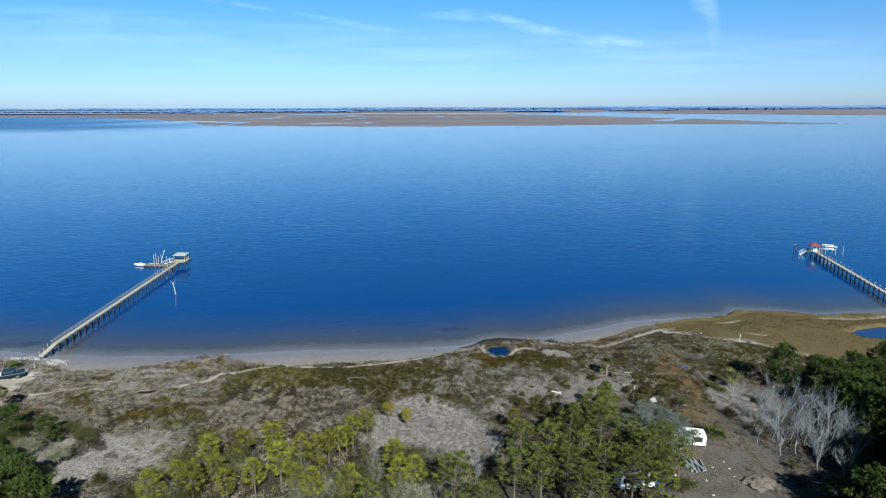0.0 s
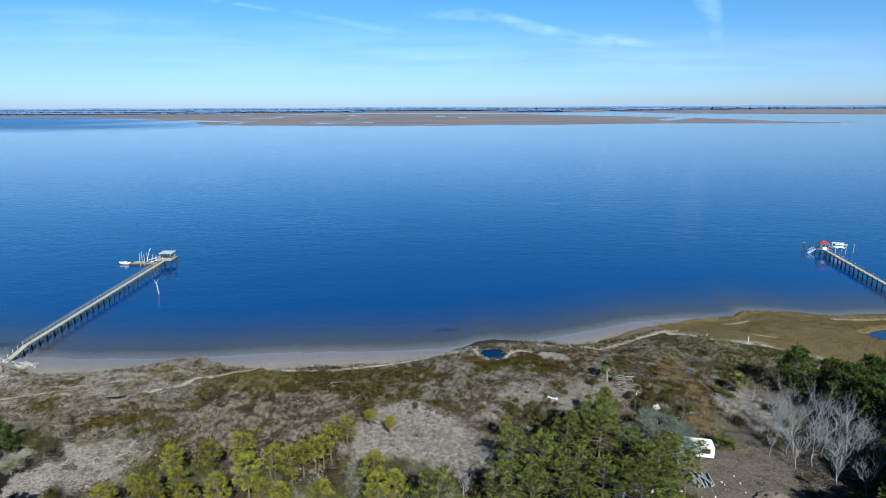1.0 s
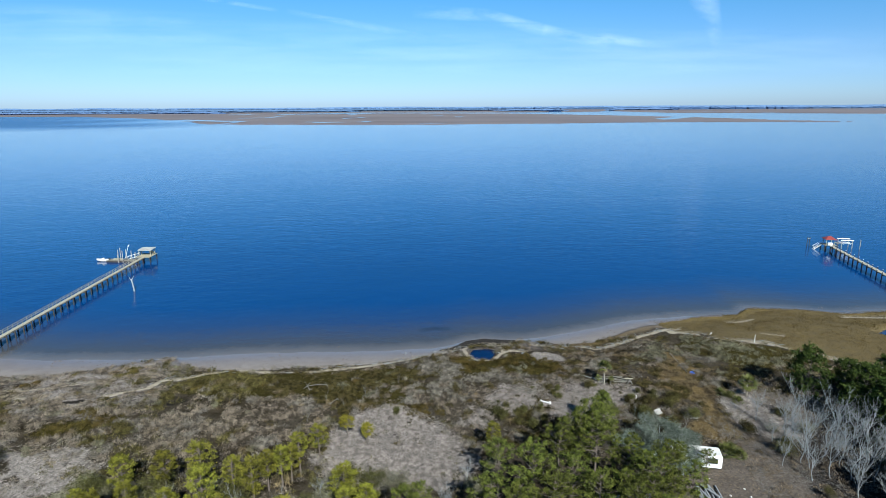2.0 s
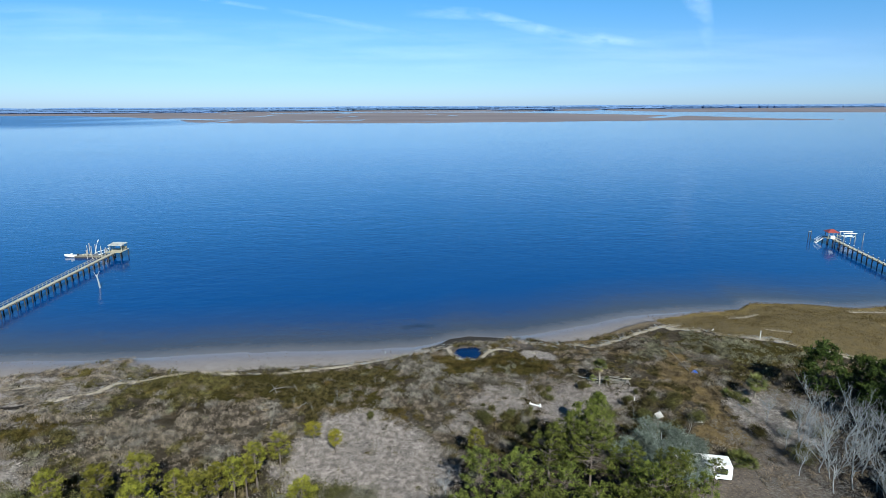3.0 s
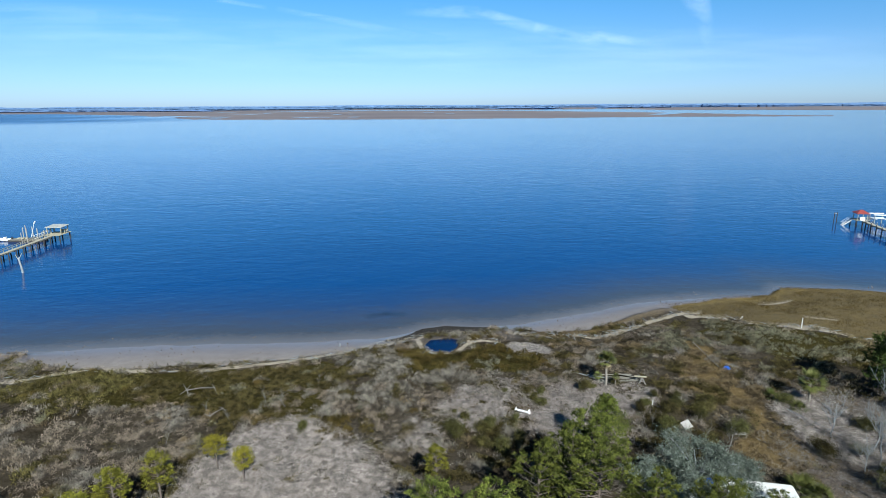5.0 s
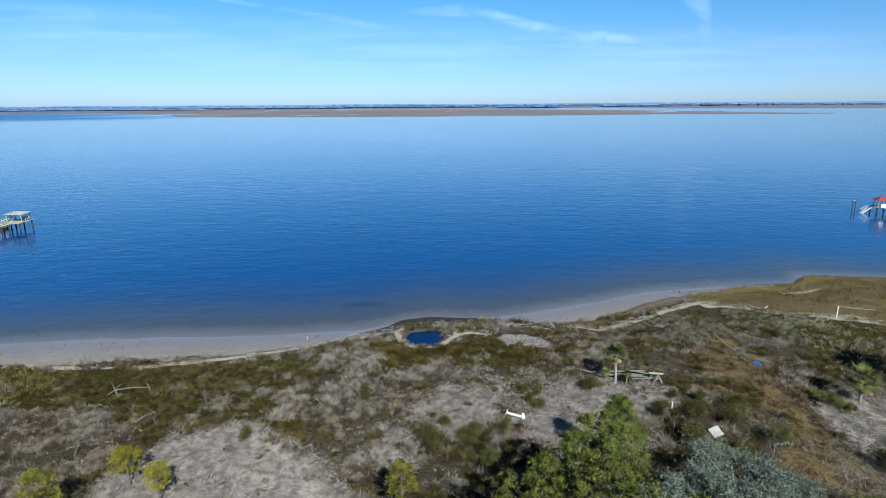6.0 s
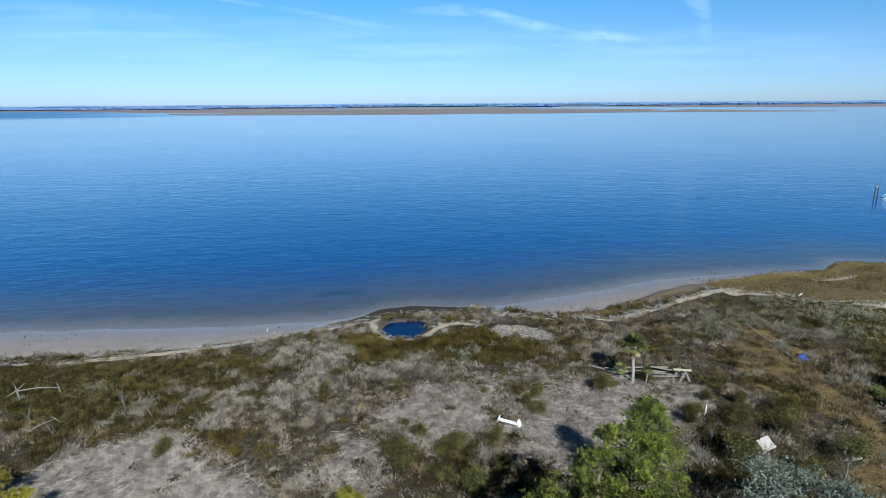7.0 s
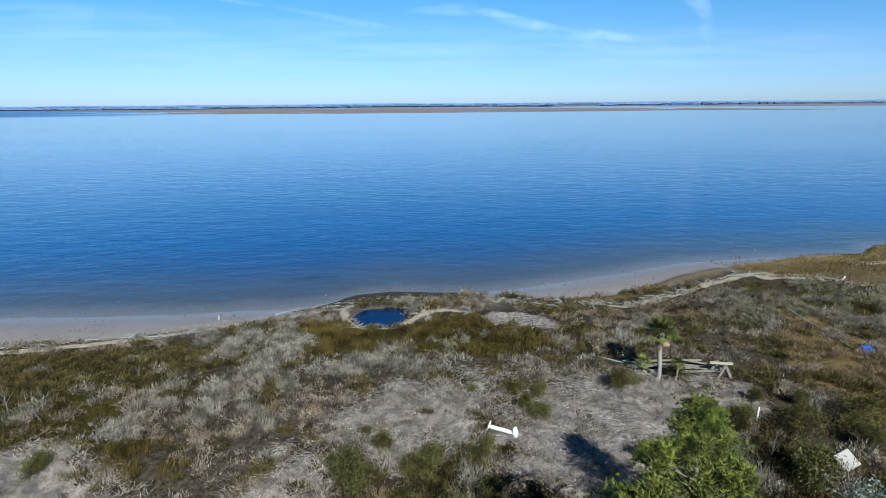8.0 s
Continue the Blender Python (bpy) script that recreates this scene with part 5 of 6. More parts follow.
x, y, r = scatter(30000, (40, 62, 62, 97), lambda x, y: cover(x, y)["litter"] * np.clip((fbm(x + 33, y + 11, 2.6) - 0.35) * 5, 0.05, 1) * 0.4, 52)
bushes("brown_undergrowth", x[::9], y[::9], r, 0.4, 40, 0.2, 0.022, M_BROWNTWIG, "low brown undergrowth between the dead trees", "shrub", 0.3)
x, y, r = scatter(24000, (-13.5, 35, 70, 99), lambda x, y: (cover(x, y)["thatch"] > 0.3) * (fbm(x + 9, y + 3, 1.6) > 0.5) * 0.6, 47)
flat_straws("thatch_sticks", x, y, r, 0.32, 0.016, M_BARK, "dark sticks and bits strewn over the thatch", 0.34)
x, y, r = scatter(60000, LAND, lambda x, y: (cover(x, y)["sand"] > 0.6) * (out_s(x, y) < 4) * 0.3 * (fbm(x, y, 3.0) > 0.5), 30)
blades("beach_drift", x, y, r, 0.3, 0.10, 1.45, M_BARK, "bits of dark drift and shell on the wet sand", "drift")
x, y, r = scatter(260000, (2, 20, 108, 121), lambda x, y: region(MUD_BANK, x, y, 0.3) * 0.8, 48)
blades("peat_clods", x, y, r, 0.16, 0.06, 1.0, M_PEAT, "dark broken peat on the muddy bank", "mud")


# ---- docks ----
def dock(label, base, turn, length, width, deck_z, bent, boards, post_above, piles):
    """A plank pier on paired pilings, running out along its own y."""
    d = empty("dock", pose(base[0], base[1], WATER_Z, 0, 0, turn), label, "dock")
    bm = bmesh.new()
    n = int(length / 0.3)
    for k in range(n):
        y = (k + 0.5) * length / n
        z = deck_z - max(0.0, 5 - y) * 0.14
        box(bm, (0.0, y, z), (width + 0.04 * math.sin(k * 7.3), length / n - 0.02, 0.05))
    part("deck", bm, boards, d)
    for sx in (-1, 1):
        bm = bmesh.new()
        box(bm, (sx * width * 0.42, length / 2 + 2.5, deck_z - 0.14), (0.09, length - 5, 0.22))
        box(bm, (sx * width * 0.42, 2.4, deck_z - 0.47), (0.09, 5.0, 0.2), (math.degrees(math.atan(0.14)), 0, 0))
        part("stringer", bm, boards, d)
    bm = bmesh.new()
    rod(bm, (0, 0, -3.2), (0, 0, deck_z - 0.05), 0.15, 0.12, 8)
    low = bpy.data.meshes.new("piling")
    bm.to_mesh(low)
    bm.free()
    low.materials.append(piles)
    bm = bmesh.new()
    rod(bm, (0, 0, -3.2), (0, 0, deck_z + post_above), 0.15, 0.11, 8)
    high = bpy.data.meshes.new("piling")
    bm.to_mesh(high)
    bm.free()
    high.materials.append(piles)
    bm = bmesh.new()
    box(bm, (0, 0, deck_z - 0.34), (width + 0.5, 0.14, 0.2))
    beam = bpy.data.meshes.new("cross_beam")
    bm.to_mesh(beam)
    bm.free()
    beam.materials.append(piles)
    k = 0
    y = bent
    while y < length + 0.1:
        drop = -max(0.0, 5 - y) * 0.14
        for sx in (-1, 1):
            me = high if (post_above > 0.05) else low
            share("piling", me, d, at=pose(sx * (width / 2 + 0.1), y, drop, random.Random(k).uniform(-1, 1), random.Random(k + 9).uniform(-1.2, 1.2), 0))
            k += 1
        share("cross_beam", beam, d, at=pose(0, y, drop))
        y += bent
    return d


def rail(parent, x, y0, y1, z, step, mat):
    bm = bmesh.new()
    box(bm, (0, 0, 0.42), (0.09, 0.09, 0.9))
    first = part("rail_post", bm, mat, parent)
    first.matrix_basis = pose(x, y0, z - max(0, 5 - y0) * 0.14)
    y = y0 + step
    while y <= y1:
        share("rail_post", first.data, parent, at=pose(x, y, z - max(0, 5 - y) * 0.14))
        y += step
    for h in (0.45, 0.84):
        bm = bmesh.new()
        box(bm, (x, (max(y0, 5) + y1) / 2, z + h), (0.06, y1 - max(y0, 5), 0.1))
        part("rail", bm, mat, parent)


left = dock("long weathered plank pier with a shelter at its end", (-79.4, 108.1), 2.4, 69.0, 0.95, 1.75, 2.5, M_RAIL, 0.0, M_PILE)
rail(left, -0.44, 0.5, 68.6, 1.75, 1.45, M_RAIL)


def pier_head(d, y, size, z, boards):
    bm = bmesh.new()
    n = 22
    for k in range(n):
        box(bm, (0, y - size[1] / 2 + (k + 0.5) * size[1] / n, z), (size[0], size[1] / n - 0.02, 0.06))
    part("platform", bm, boards, d)
    for sx in (-1, 0, 1):
        for sy in (-1, 1):
            bm = bmesh.new()
            rod(bm, (sx * size[0] * 0.44, y + sy * size[1] * 0.42, -4.2), (sx * size[0] * 0.44, y + sy * size[1] * 0.42, z - 0.03), 0.16, 0.14, 8)
            part("piling", bm, M_PILE, d)


pier_head(left, 71.4, (4.2, 5.2), 1.77, M_DECK_YELLOW)
for sx in (-1, 1):
    for sy in (-1, 0, 1):
        bm = bmesh.new()
        box(bm, (sx * 1.6, 72.0 + sy * 1.5, 2.65), (0.14, 0.14, 1.75))
        part("shelter_post", bm, M_DECK_YELLOW, left)
bm = bmesh.new()
box(bm, (0, 72.0, 3.57), (3.9, 3.5, 0.1), (2.5, 1.0, 0), 0.03)
for k in range(9):
    box(bm, (-1.8 + k * 0.45, 72.0, 3.64 - (-1.8 + k * 0.45) * 0.0175), (0.05, 3.5, 0.05), (2.5, 1.0, 0))
part("shelter_roof", bm, M_ROOF, left, "weathered pale sheet metal shelter roof")
for sy in (-1, 1):
    bm = bmesh.new()
    box(bm, (0, 72.0 + sy * 1.5, 3.43), (3.6, 0.1, 0.16))
    part("roof_beam", bm, M_DECK_YELLOW, left)
bm = bmesh.new()
for k in range(5):
    box(bm, (-2.0, 68.9 + k * 1.2, 2.2), (0.08, 0.08, 0.95))
box(bm, (-2.0, 71.3, 2.66), (0.1, 4.9, 0.1))
part("rail", bm, M_DECK_YELLOW, left)
bm = bmesh.new()
box(bm, (1.0, 72.8, 2.2), (1.6, 0.5, 0.08))
box(bm, (1.0, 73.0, 2.45), (1.6, 0.06, 0.4))
box(bm, (0.4, 72.8, 2.0), (0.08, 0.4, 0.4))
box(bm, (1.6, 72.8, 2.0), (0.08, 0.4, 0.4))
part("bench", bm, M_DECK_YELLOW, left)


def work_float():
    t = empty("floating_dock", pose(-89.4, 179.2, WATER_Z, 0, 0, -3), "low floating work dock moored beside the pier", "floating dock")
    bm = bmesh.new()
    box(bm, (0, 0, 0.22), (8.4, 2.5, 0.46), bevel=0.05)
    part("hull", bm, M_PILE, t)
    bm = bmesh.new()
    for k in range(28):
        box(bm, (-4.15 + k * 0.3, 0, 0.48), (0.27, 2.5, 0.05))
    part("deck", bm, M_DECK, t)
    bm = bmesh.new()
    box(bm, (1.2, 0.2, 0.75), (1.1, 0.8, 0.5), bevel=0.04)
    part("winch_box", bm, M_GREY, t)
    bm = bmesh.new()
    rod(bm, (0.6, 0.3, 0.5), (1.9, 0.3, 4.3), 0.09, 0.05, 6)
    rod(bm, (1.9, 0.3, 4.3), (2.3, 0.3, 4.9), 0.14, 0.12, 6)
    part("boom", bm, M_WHITE_WORN, t, "leaning white boom")
    for k in range(3):
        bm = bmesh.new()
        box(bm, (-2.6 + 0.9 * k, 0.6, 0.62), (0.7, 0.9, 0.25), (0, 0, 14 * k), 0.03)
        part("crate", bm, M_DECK_YELLOW, t)
    for k, (x, y) in enumerate(((-91.5, 180.8), (-90.8, 180.9), (-89.8, 177.7), (-89.0, 180.8), (-88.5, 177.7), (-86.5, 180.9), (-85.9, 177.7))):
        p = empty("mooring_pile", pose(x, y, WATER_Z, 2 * math.sin(k * 3), 2 * math.cos(k * 5), 0), "pale upright mooring pile beside the float", "piling", "mooring piles")
        bm = bmesh.new()
        rod(bm, (0, 0, -4), (0, 0, 3.1 + 0.7 * math.sin(k * 2.2)), 0.12, 0.1, 8)
        part("pole", bm, M_PILE_PALE, p)
    g = empty("gangway", pose(-2.9, 4.9, WATER_Z), "sloping white gangway from the pier to the float", "gangway")
    bm = bmesh.new()
    box(bm, (-83.6, 174.9, 1.0), (3.6, 1.0, 0.1), (0, -15, 12))
    part("walkway", bm, M_WHITE_WORN, g)
    for sy in (-0.45, 0.45):
        bm = bmesh.new()
        rod(bm, (-85.3, 174.55 + sy, 1.35), (-81.9, 175.25 + sy, 2.3), 0.035, None, 5)
        for k in range(4):
            f = k / 3
            rod(bm, (-85.3 + 3.4 * f, 174.55 + 0.7 * f + sy, 0.5 + 0.95 * f), (-85.3 + 3.4 * f, 174.55 + 0.7 * f + sy, 1.35 + 0.95 * f), 0.03, None, 5)
        part("handrail", bm, M_WHITE_WORN, g)


work_float()


def small_boat(x, y, z, turn, length, label):
    t = empty("motor_boat", pose(x, y, z, 0, 0, turn), label, "boat")
    V, F = [], []
    n = 9
    for k in range(n):
        u = k / (n - 1)
        w = length * 0.17 * (1 - max(0, (u - 0.45) / 0.55) ** 2.2) + 0.03
        top = 0.55 + 0.22 * u * u
        V += [Vector((length * (u - 0.5), -w, top)), Vector((length * (u - 0.5), -w * 0.75, 0.05)), Vector((length * (u - 0.5), 0, -0.12 + 0.25 * u * u)),
              Vector((length * (u - 0.5), w * 0.75, 0.05)), Vector((length * (u - 0.5), w, top)), Vector((length * (u - 0.5), w * 0.82, top)),
              Vector((length * (u - 0.5), 0, 0.2 + 0.2 * u)), Vector((length * (u - 0.5), -w * 0.82, top))]
    for k in range(n - 1):
        for j in range(8):
            a, b = 8 * k + j, 8 * k + (j + 1) % 8
            F.append((a, b, b + 8, a + 8))
    F.append(tuple(range(8)))
    share("hull", mesh_of("hull", V, F, M_WHITE_WORN, True), t)
    bm = bmesh.new()
    box(bm, (-length * 0.05, 0, 0.62), (0.6, 0.55, 0.75), bevel=0.06)
    part("console", bm, M_WHITE_WORN, t)
    bm = bmesh.new()
    box(bm, (-length * 0.53, 0, 0.7), (0.35, 0.32, 0.55), bevel=0.06)
    box(bm, (-length * 0.53, 0, 0.2), (0.14, 0.14, 0.8))
    part("outboard_motor", bm, M_RUBBER, t)
    bm = bmesh.new()
    box(bm, (-length * 0.25, 0, 0.45), (0.35, length * 0.26, 0.1), bevel=0.02)
    part("seat", bm, M_WHITE_WORN, t)
    return t


small_boat(-95.3, 179.5, WATER_Z + 0.02, 178, 3.7, "small white open motor boat moored at the float")


def snag():
    t = empty("dead_snag", pose(-71.6, 150.8, WATER_Z, 0, 0, 0), "bleached forked tree trunk standing in the water", "dead tree")
    V, F = [], []
    tube(V, F, [Vector((0.1, 0, -2.5)), Vector((0, 0, 0)), Vector((-0.12, 0, 1.3)), Vector((-0.3, 0, 2.5)), Vector((-0.36, 0.1, 3.1))], [0.24, 0.22, 0.19, 0.16, 0.12], 8)
    tube(V, F, [Vector((-0.3, 0, 2.5)), Vector((-0.75, 0.1, 3.2)), Vector((-0.95, 0.1, 3.7))], [0.12, 0.08, 0.05], 6)
    tube(V, F, [Vector((-0.33, 0, 2.7)), Vector((-0.1, 0.2, 3.3)), Vector((0.3, 0.2, 3.9))], [0.1, 0.08, 0.04], 6)
    share("trunk", mesh_of("trunk", V, F, M_DEADWOOD, True), t)


snag()

right = dock("white-capped plank pier with a red-roofed pier house", (111.8, 136.4), -10.9, 51.8, 1.15, 1.75, 2.6, M_RAIL, 0.5, M_PILE)
pier_head(right, 54.0, (3.5, 3.6), 1.77, M_DECK)
for sx in (-1, 1):
    for sy in (-1, 1):
        bm = bmesh.new()
        box(bm, (sx * 1.15, 54.0 + sy * 1.15, 2.62), (0.13, 0.13, 1.75))
        part("house_post", bm, M_DECK_YELLOW, right)
bm = bmesh.new()
V = [(-1.6, 52.4, 3.55), (1.6, 52.4, 3.55), (1.6, 55.6, 3.55), (-1.6, 55.6, 3.55), (-0.3, 54.0, 4.4), (0.3, 54.0, 4.4),
     (-1.6, 52.4, 3.47), (1.6, 52.4, 3.47), (1.6, 55.6, 3.47), (-1.6, 55.6, 3.47)]
vs = [bm.verts.new(v) for v in V]
for f in ((0, 1, 5, 4), (1, 2, 5), (2, 3, 4, 5), (3, 0, 4), (6, 7, 1, 0), (7, 8, 2, 1), (8, 9, 3, 2), (9, 6, 0, 3), (9, 8, 7, 6)):
    bm.faces.new([vs[i] for i in f])
part("house_roof", bm, M_RED, right, "red hipped metal roof")
bm = bmesh.new()
for k in range(8):
    box(bm, (-1.9 - k * 0.28, 54.7, 1.5 - k * 0.22), (0.28, 1.0, 0.05))
for sy in (-0.5, 0.5):
    box(bm, (-2.9, 54.7 + sy, 0.75), (2.9, 0.06, 0.2), (0, 38 * -1, 0))
    box(bm, (-2.9, 54.7 + sy, 1.7), (2.9, 0.05, 0.07), (0, 38 * -1, 0))
part("stairs", bm, M_WHITE_WORN, right, "pale wooden stairs down to the water")
bm = bmesh.new()
box(bm, (-0.2, 52.6, 2.2), (1.2, 0.6, 0.8), bevel=0.05)
part("dock_box", bm, M_WHITE, right, "white storage box")
bm = bmesh.new()
for k in range(19):
    for sx in (-1, 1):
        rod(bm, (sx * 0.675, 2.6 * (k + 1), 2.25), (sx * 0.675, 2.6 * (k + 1), 2.36), 0.12, 0.04, 8)
part("post_caps", bm, M_WHITE, right, "white cone caps on the posts")
tagged(right.children[-1], kind="stuff")


def boat_lift():
    t = empty("boat_lift", pose(128.7, 191.9, WATER_Z, 0, 0, -11), "boat lift with white beams on four pilings", "boat lift")
    for sx in (-1, 1):
        for sy in (-1, 1):
            bm = bmesh.new()
            rod(bm, (sx * 1.5, sy * 1.3, -4), (sx * 1.5, sy * 1.3, 2.8), 0.14, 0.11, 8)
            part("piling", bm, M_PILE_PALE, t)
    for sy in (-1, 1):
        bm = bmesh.new()
        box(bm, (0, sy * 1.3, 2.7), (3.6, 0.18, 0.24))
        part("top_beam", bm, M_WHITE, t)
    bm = bmesh.new()
    for sx in (-1, 1):
        box(bm, (sx * 1.0, 0, 1.5), (0.16, 2.8, 0.18))
    box(bm, (0, 0.7, 1.7), (3.2, 0.18, 0.14))
    box(bm, (0, -0.7, 1.7), (3.2, 0.18, 0.14))
    part("cradle", bm, M_WHITE_WORN, t)
    bm = bmesh.new()
    box(bm, (-2.1, 0.2, 1.45), (1.1, 2.2, 0.1))
    part("side_platform", bm, M_DECK, t)
    p = empty("mooring_pile", pose(118.7, 194.2, WATER_Z), "pair of mooring piles joined by a crossbar", "piling", "mooring piles")
    for sx in (-0.36, 0.36):
        bm = bmesh.new()
        rod(bm, (sx, 0, -4), (sx, 0, 2.9), 0.12, 0.1, 8)
        part("pole", bm, M_PILE, p)
    bm = bmesh.new()
    box(bm, (0, 0, 2.6), (1.0, 0.1, 0.16))
    part("crossbar", bm, M_PILE_PALE, p)
    p = empty("mooring_pile", pose(132.4, 190.4, WATER_Z), "tall pale mooring pile beside the boat lift", "piling", "mooring piles")
    bm = bmesh.new()
    rod(bm, (0, 0, -4), (0, 0, 2.9), 0.13, 0.1, 8)
    part("pole", bm, M_PILE_PALE, p)


boat_lift()


# ---- the camp in the clearing ----
def wheel(parent, x, y, r=0.33):
    bm = bmesh.new()
    rod(bm, (x, y - 0.1, r), (x, y + 0.1, r), r, None, 14)
    tyre = part("wheel", bm, M_RUBBER, parent)
    bm = bmesh.new()
    rod(bm, (x, y - 0.11, r), (x, y + 0.11, r), r * 0.55, None, 10)
    part("rim", bm, M_GREY, tyre)


def trailer(x, y, turn, length, width, tall, label):
    t = empty("travel_trailer", pose(x, y, ground_z(x, y), 0, 0, turn), label, "trailer")
    bm = bmesh.new()
    box(bm, (0, 0, 0.5 + tall / 2), (length, width, tall), bevel=0.16)
    part("body", bm, M_WHITE, t)
    bm = bmesh.new()
    box(bm, (0, 0, 0.5 + tall + 0.02), (length - 0.3, width - 0.24, 0.06), bevel=0.02)
    part("roof", bm, M_WHITE_WORN, t)
    bm = bmesh.new()
    box(bm, (-length * 0.1, 0.1, 0.5 + tall + 0.18), (0.75, 0.65, 0.26), bevel=0.06)
    part("roof_unit", bm, M_WHITE, t)
    bm = bmesh.new()
    box(bm, (length * 0.28, -0.2, 0.5 + tall + 0.1), (0.4, 0.4, 0.12), bevel=0.03)
    part("roof_vent", bm, M_GREY, t)
    for k, (wx, w) in enumerate(((-0.34, 0.9), (-0.1, 0.7), (0.36, 1.1))):
        bm = bmesh.new()
        box(bm, (length * wx, -width / 2 - 0.012, 0.5 + tall * 0.62), (w, 0.03, 0.6))
        win = part("window", bm, M_GLASS, t)
        for dz in (-0.33, 0.33):
            bm = bmesh.new()
            box(bm, (length * wx, -width / 2 - 0.02, 0.5 + tall * 0.62 + dz), (w + 0.12, 0.05, 0.06))
            part("window_frame", bm, M_GREY, win)
    bm = bmesh.new()
    box(bm, (length / 2 + 0.012, -0.15, 0.5 + tall * 0.62), (0.03, 0.8, 0.45))
    part("window", bm, M_GLASS, t)
    bm = bmesh.new()
    box(bm, (length * 0.14, -width / 2 - 0.015, 0.5 + tall * 0.46), (0.72, 0.04, tall * 0.84))
    door = part("door", bm, M_WHITE_WORN, t)
    bm = bmesh.new()
    box(bm, (length * 0.14 + 0.27, -width / 2 - 0.05, 0.5 + tall * 0.42), (0.05, 0.05, 0.16))
    part("handle", bm, M_GREY, door)
    for wx in (-0.45, 0.45):
        for sy in (-1, 1):
            wheel(t, wx, sy * (width / 2 - 0.13))
    bm = bmesh.new()
    rod(bm, (-length / 2, -0.5, 0.5), (-length / 2 - 1.1, 0, 0.48), 0.05, None, 6)
    rod(bm, (-length / 2, 0.5, 0.5), (-length / 2 - 1.1, 0, 0.48), 0.05, None, 6)
    rod(bm, (-length / 2 - 1.0, 0, 0.0), (-length / 2 - 1.0, 0, 0.6), 0.04, None, 6)
    part("hitch", bm, M_GREY, t)
    return t


trailer(33.1, 75.8, -12, 7.8, 2.1, 1.6, "long white travel trailer half hidden under an oak")
trailer(24.2, 65.9, 8, 4.8, 2.2, 2.0, "small white travel trailer under the pines")


def pickup():
    x, y = -78.8, 98.4
    t = empty("pickup_truck", pose(x, y, ground_z(x, y), 0, 0, 28), "dark blue pickup truck parked on the sand", "truck")
    bm = bmesh.new()
    box(bm, (0, 0, 0.72), (5.2, 1.9, 0.62), bevel=0.12)
    part("body", bm, M_CARPAINT, t)
    bm = bmesh.new()
    box(bm, (0.35, 0, 1.32), (2.1, 1.7, 0.66), bevel=0.2)
    part("cab", bm, M_CARPAINT, t)
    for sx, tilt in ((1.42, -35), (-0.72, 20)):
        bm = bmesh.new()
        box(bm, (sx, 0, 1.34), (0.04, 1.45, 0.5), (0, tilt, 0))
        part("windscreen", bm, M_GLASS, t)
    for sy in (-1, 1):
        bm = bmesh.new()
        box(bm, (0.35, sy * 0.855, 1.38), (1.6, 0.03, 0.4))
        part("side_window", bm, M_GLASS, t)
        bm = bmesh.new()
        box(bm, (2.6, sy * 0.65, 0.82), (0.05, 0.4, 0.18))
        part("headlight", bm, M_WHITE, t)
    bm = bmesh.new()
    box(bm, (-1.65, 0, 1.06), (1.75, 1.6, 0.1), bevel=0.02)
    part("bed_cover", bm, M_WHITE_WORN, t, "pale cover over the truck bed")
    for wx in (-1.6, 1.6):
        for sy in (-1, 1):
            wheel(t, wx, sy * 0.85, 0.38)


pickup()


# ---- loose things on the ground ----
def loose(name, x, y, turn, label, category, group="", z=0.0):
    return empty(name, pose(x, y, ground_z(x, y) + z, 0, 0, turn), label, category, group)


t = loose("broken_bench", 18.8, 91.0, -27, "broken white wooden bench lying on the grey thatch", "bench")
bm = bmesh.new()
box(bm, (0.02, 0, 0.26), (1.5, 0.22, 0.05), (14, 2, 0), 0.012)
part("seat", bm, M_WHITE, t)
for sx, lean, twist in ((-0.8, 24, 14), (0.82, -16, -10)):
    bm = bmesh.new()
    ring = [(-0.28, -0.06), (0.28, -0.06), (0.13, 0.5), (-0.13, 0.5)]
    front, back = [bm.verts.new((0.03, y, z)) for y, z in ring], [bm.verts.new((-0.03, y, z)) for y, z in ring]
    bm.faces.new(front)
    bm.faces.new(back[::-1])
    for k in range(4):
        bm.faces.new((front[k], back[k], back[(k + 1) % 4], front[(k + 1) % 4]))
    bmesh.ops.bevel(bm, geom=bm.edges[:], offset=0.012, segments=1, affect="EDGES")
    bmesh.ops.transform(bm, matrix=pose(sx, 0, 0.05, 0, lean, twist), verts=bm.verts[:])
    part("end_panel", bm, M_WHITE, t)
for y, z, length in ((0.12, 0.1, 1.2), (-0.24, 0.06, 0.5)):
    bm = bmesh.new()
    box(bm, (0.1, y, z), (length, 0.07, 0.05), (0, 3, 6), 0.008)
    part("stretcher", bm, M_WHITE_WORN, t)

plank_mesh = None
q = random.Random(44)
for k in range(13):
    x, y = 30.6 + q.uniform(-2.4, 2.2), 98.3 + q.uniform(-0.9, 0.9)
    t = empty("plank", pose(x, y, ground_z(x, y) + 0.06 + 0.05 * (k % 4), q.uniform(-3, 3), q.uniform(-4, 4), q.gauss(-12, 10)), "weathered pale plank in a loose pile", "plank", "loose planks")
    if plank_mesh is None:
        bm = bmesh.new()
        box(bm, (0, 0, 0), (3.4, 0.2, 0.05), (0, 0, 0), 0.008)
        plank_mesh = part("board", bm, M_DECK, t).data
    else:
        share("board", plank_mesh, t, at=Matrix.Diagonal((q.uniform(0.6, 1.1), 1, 1, 1)))

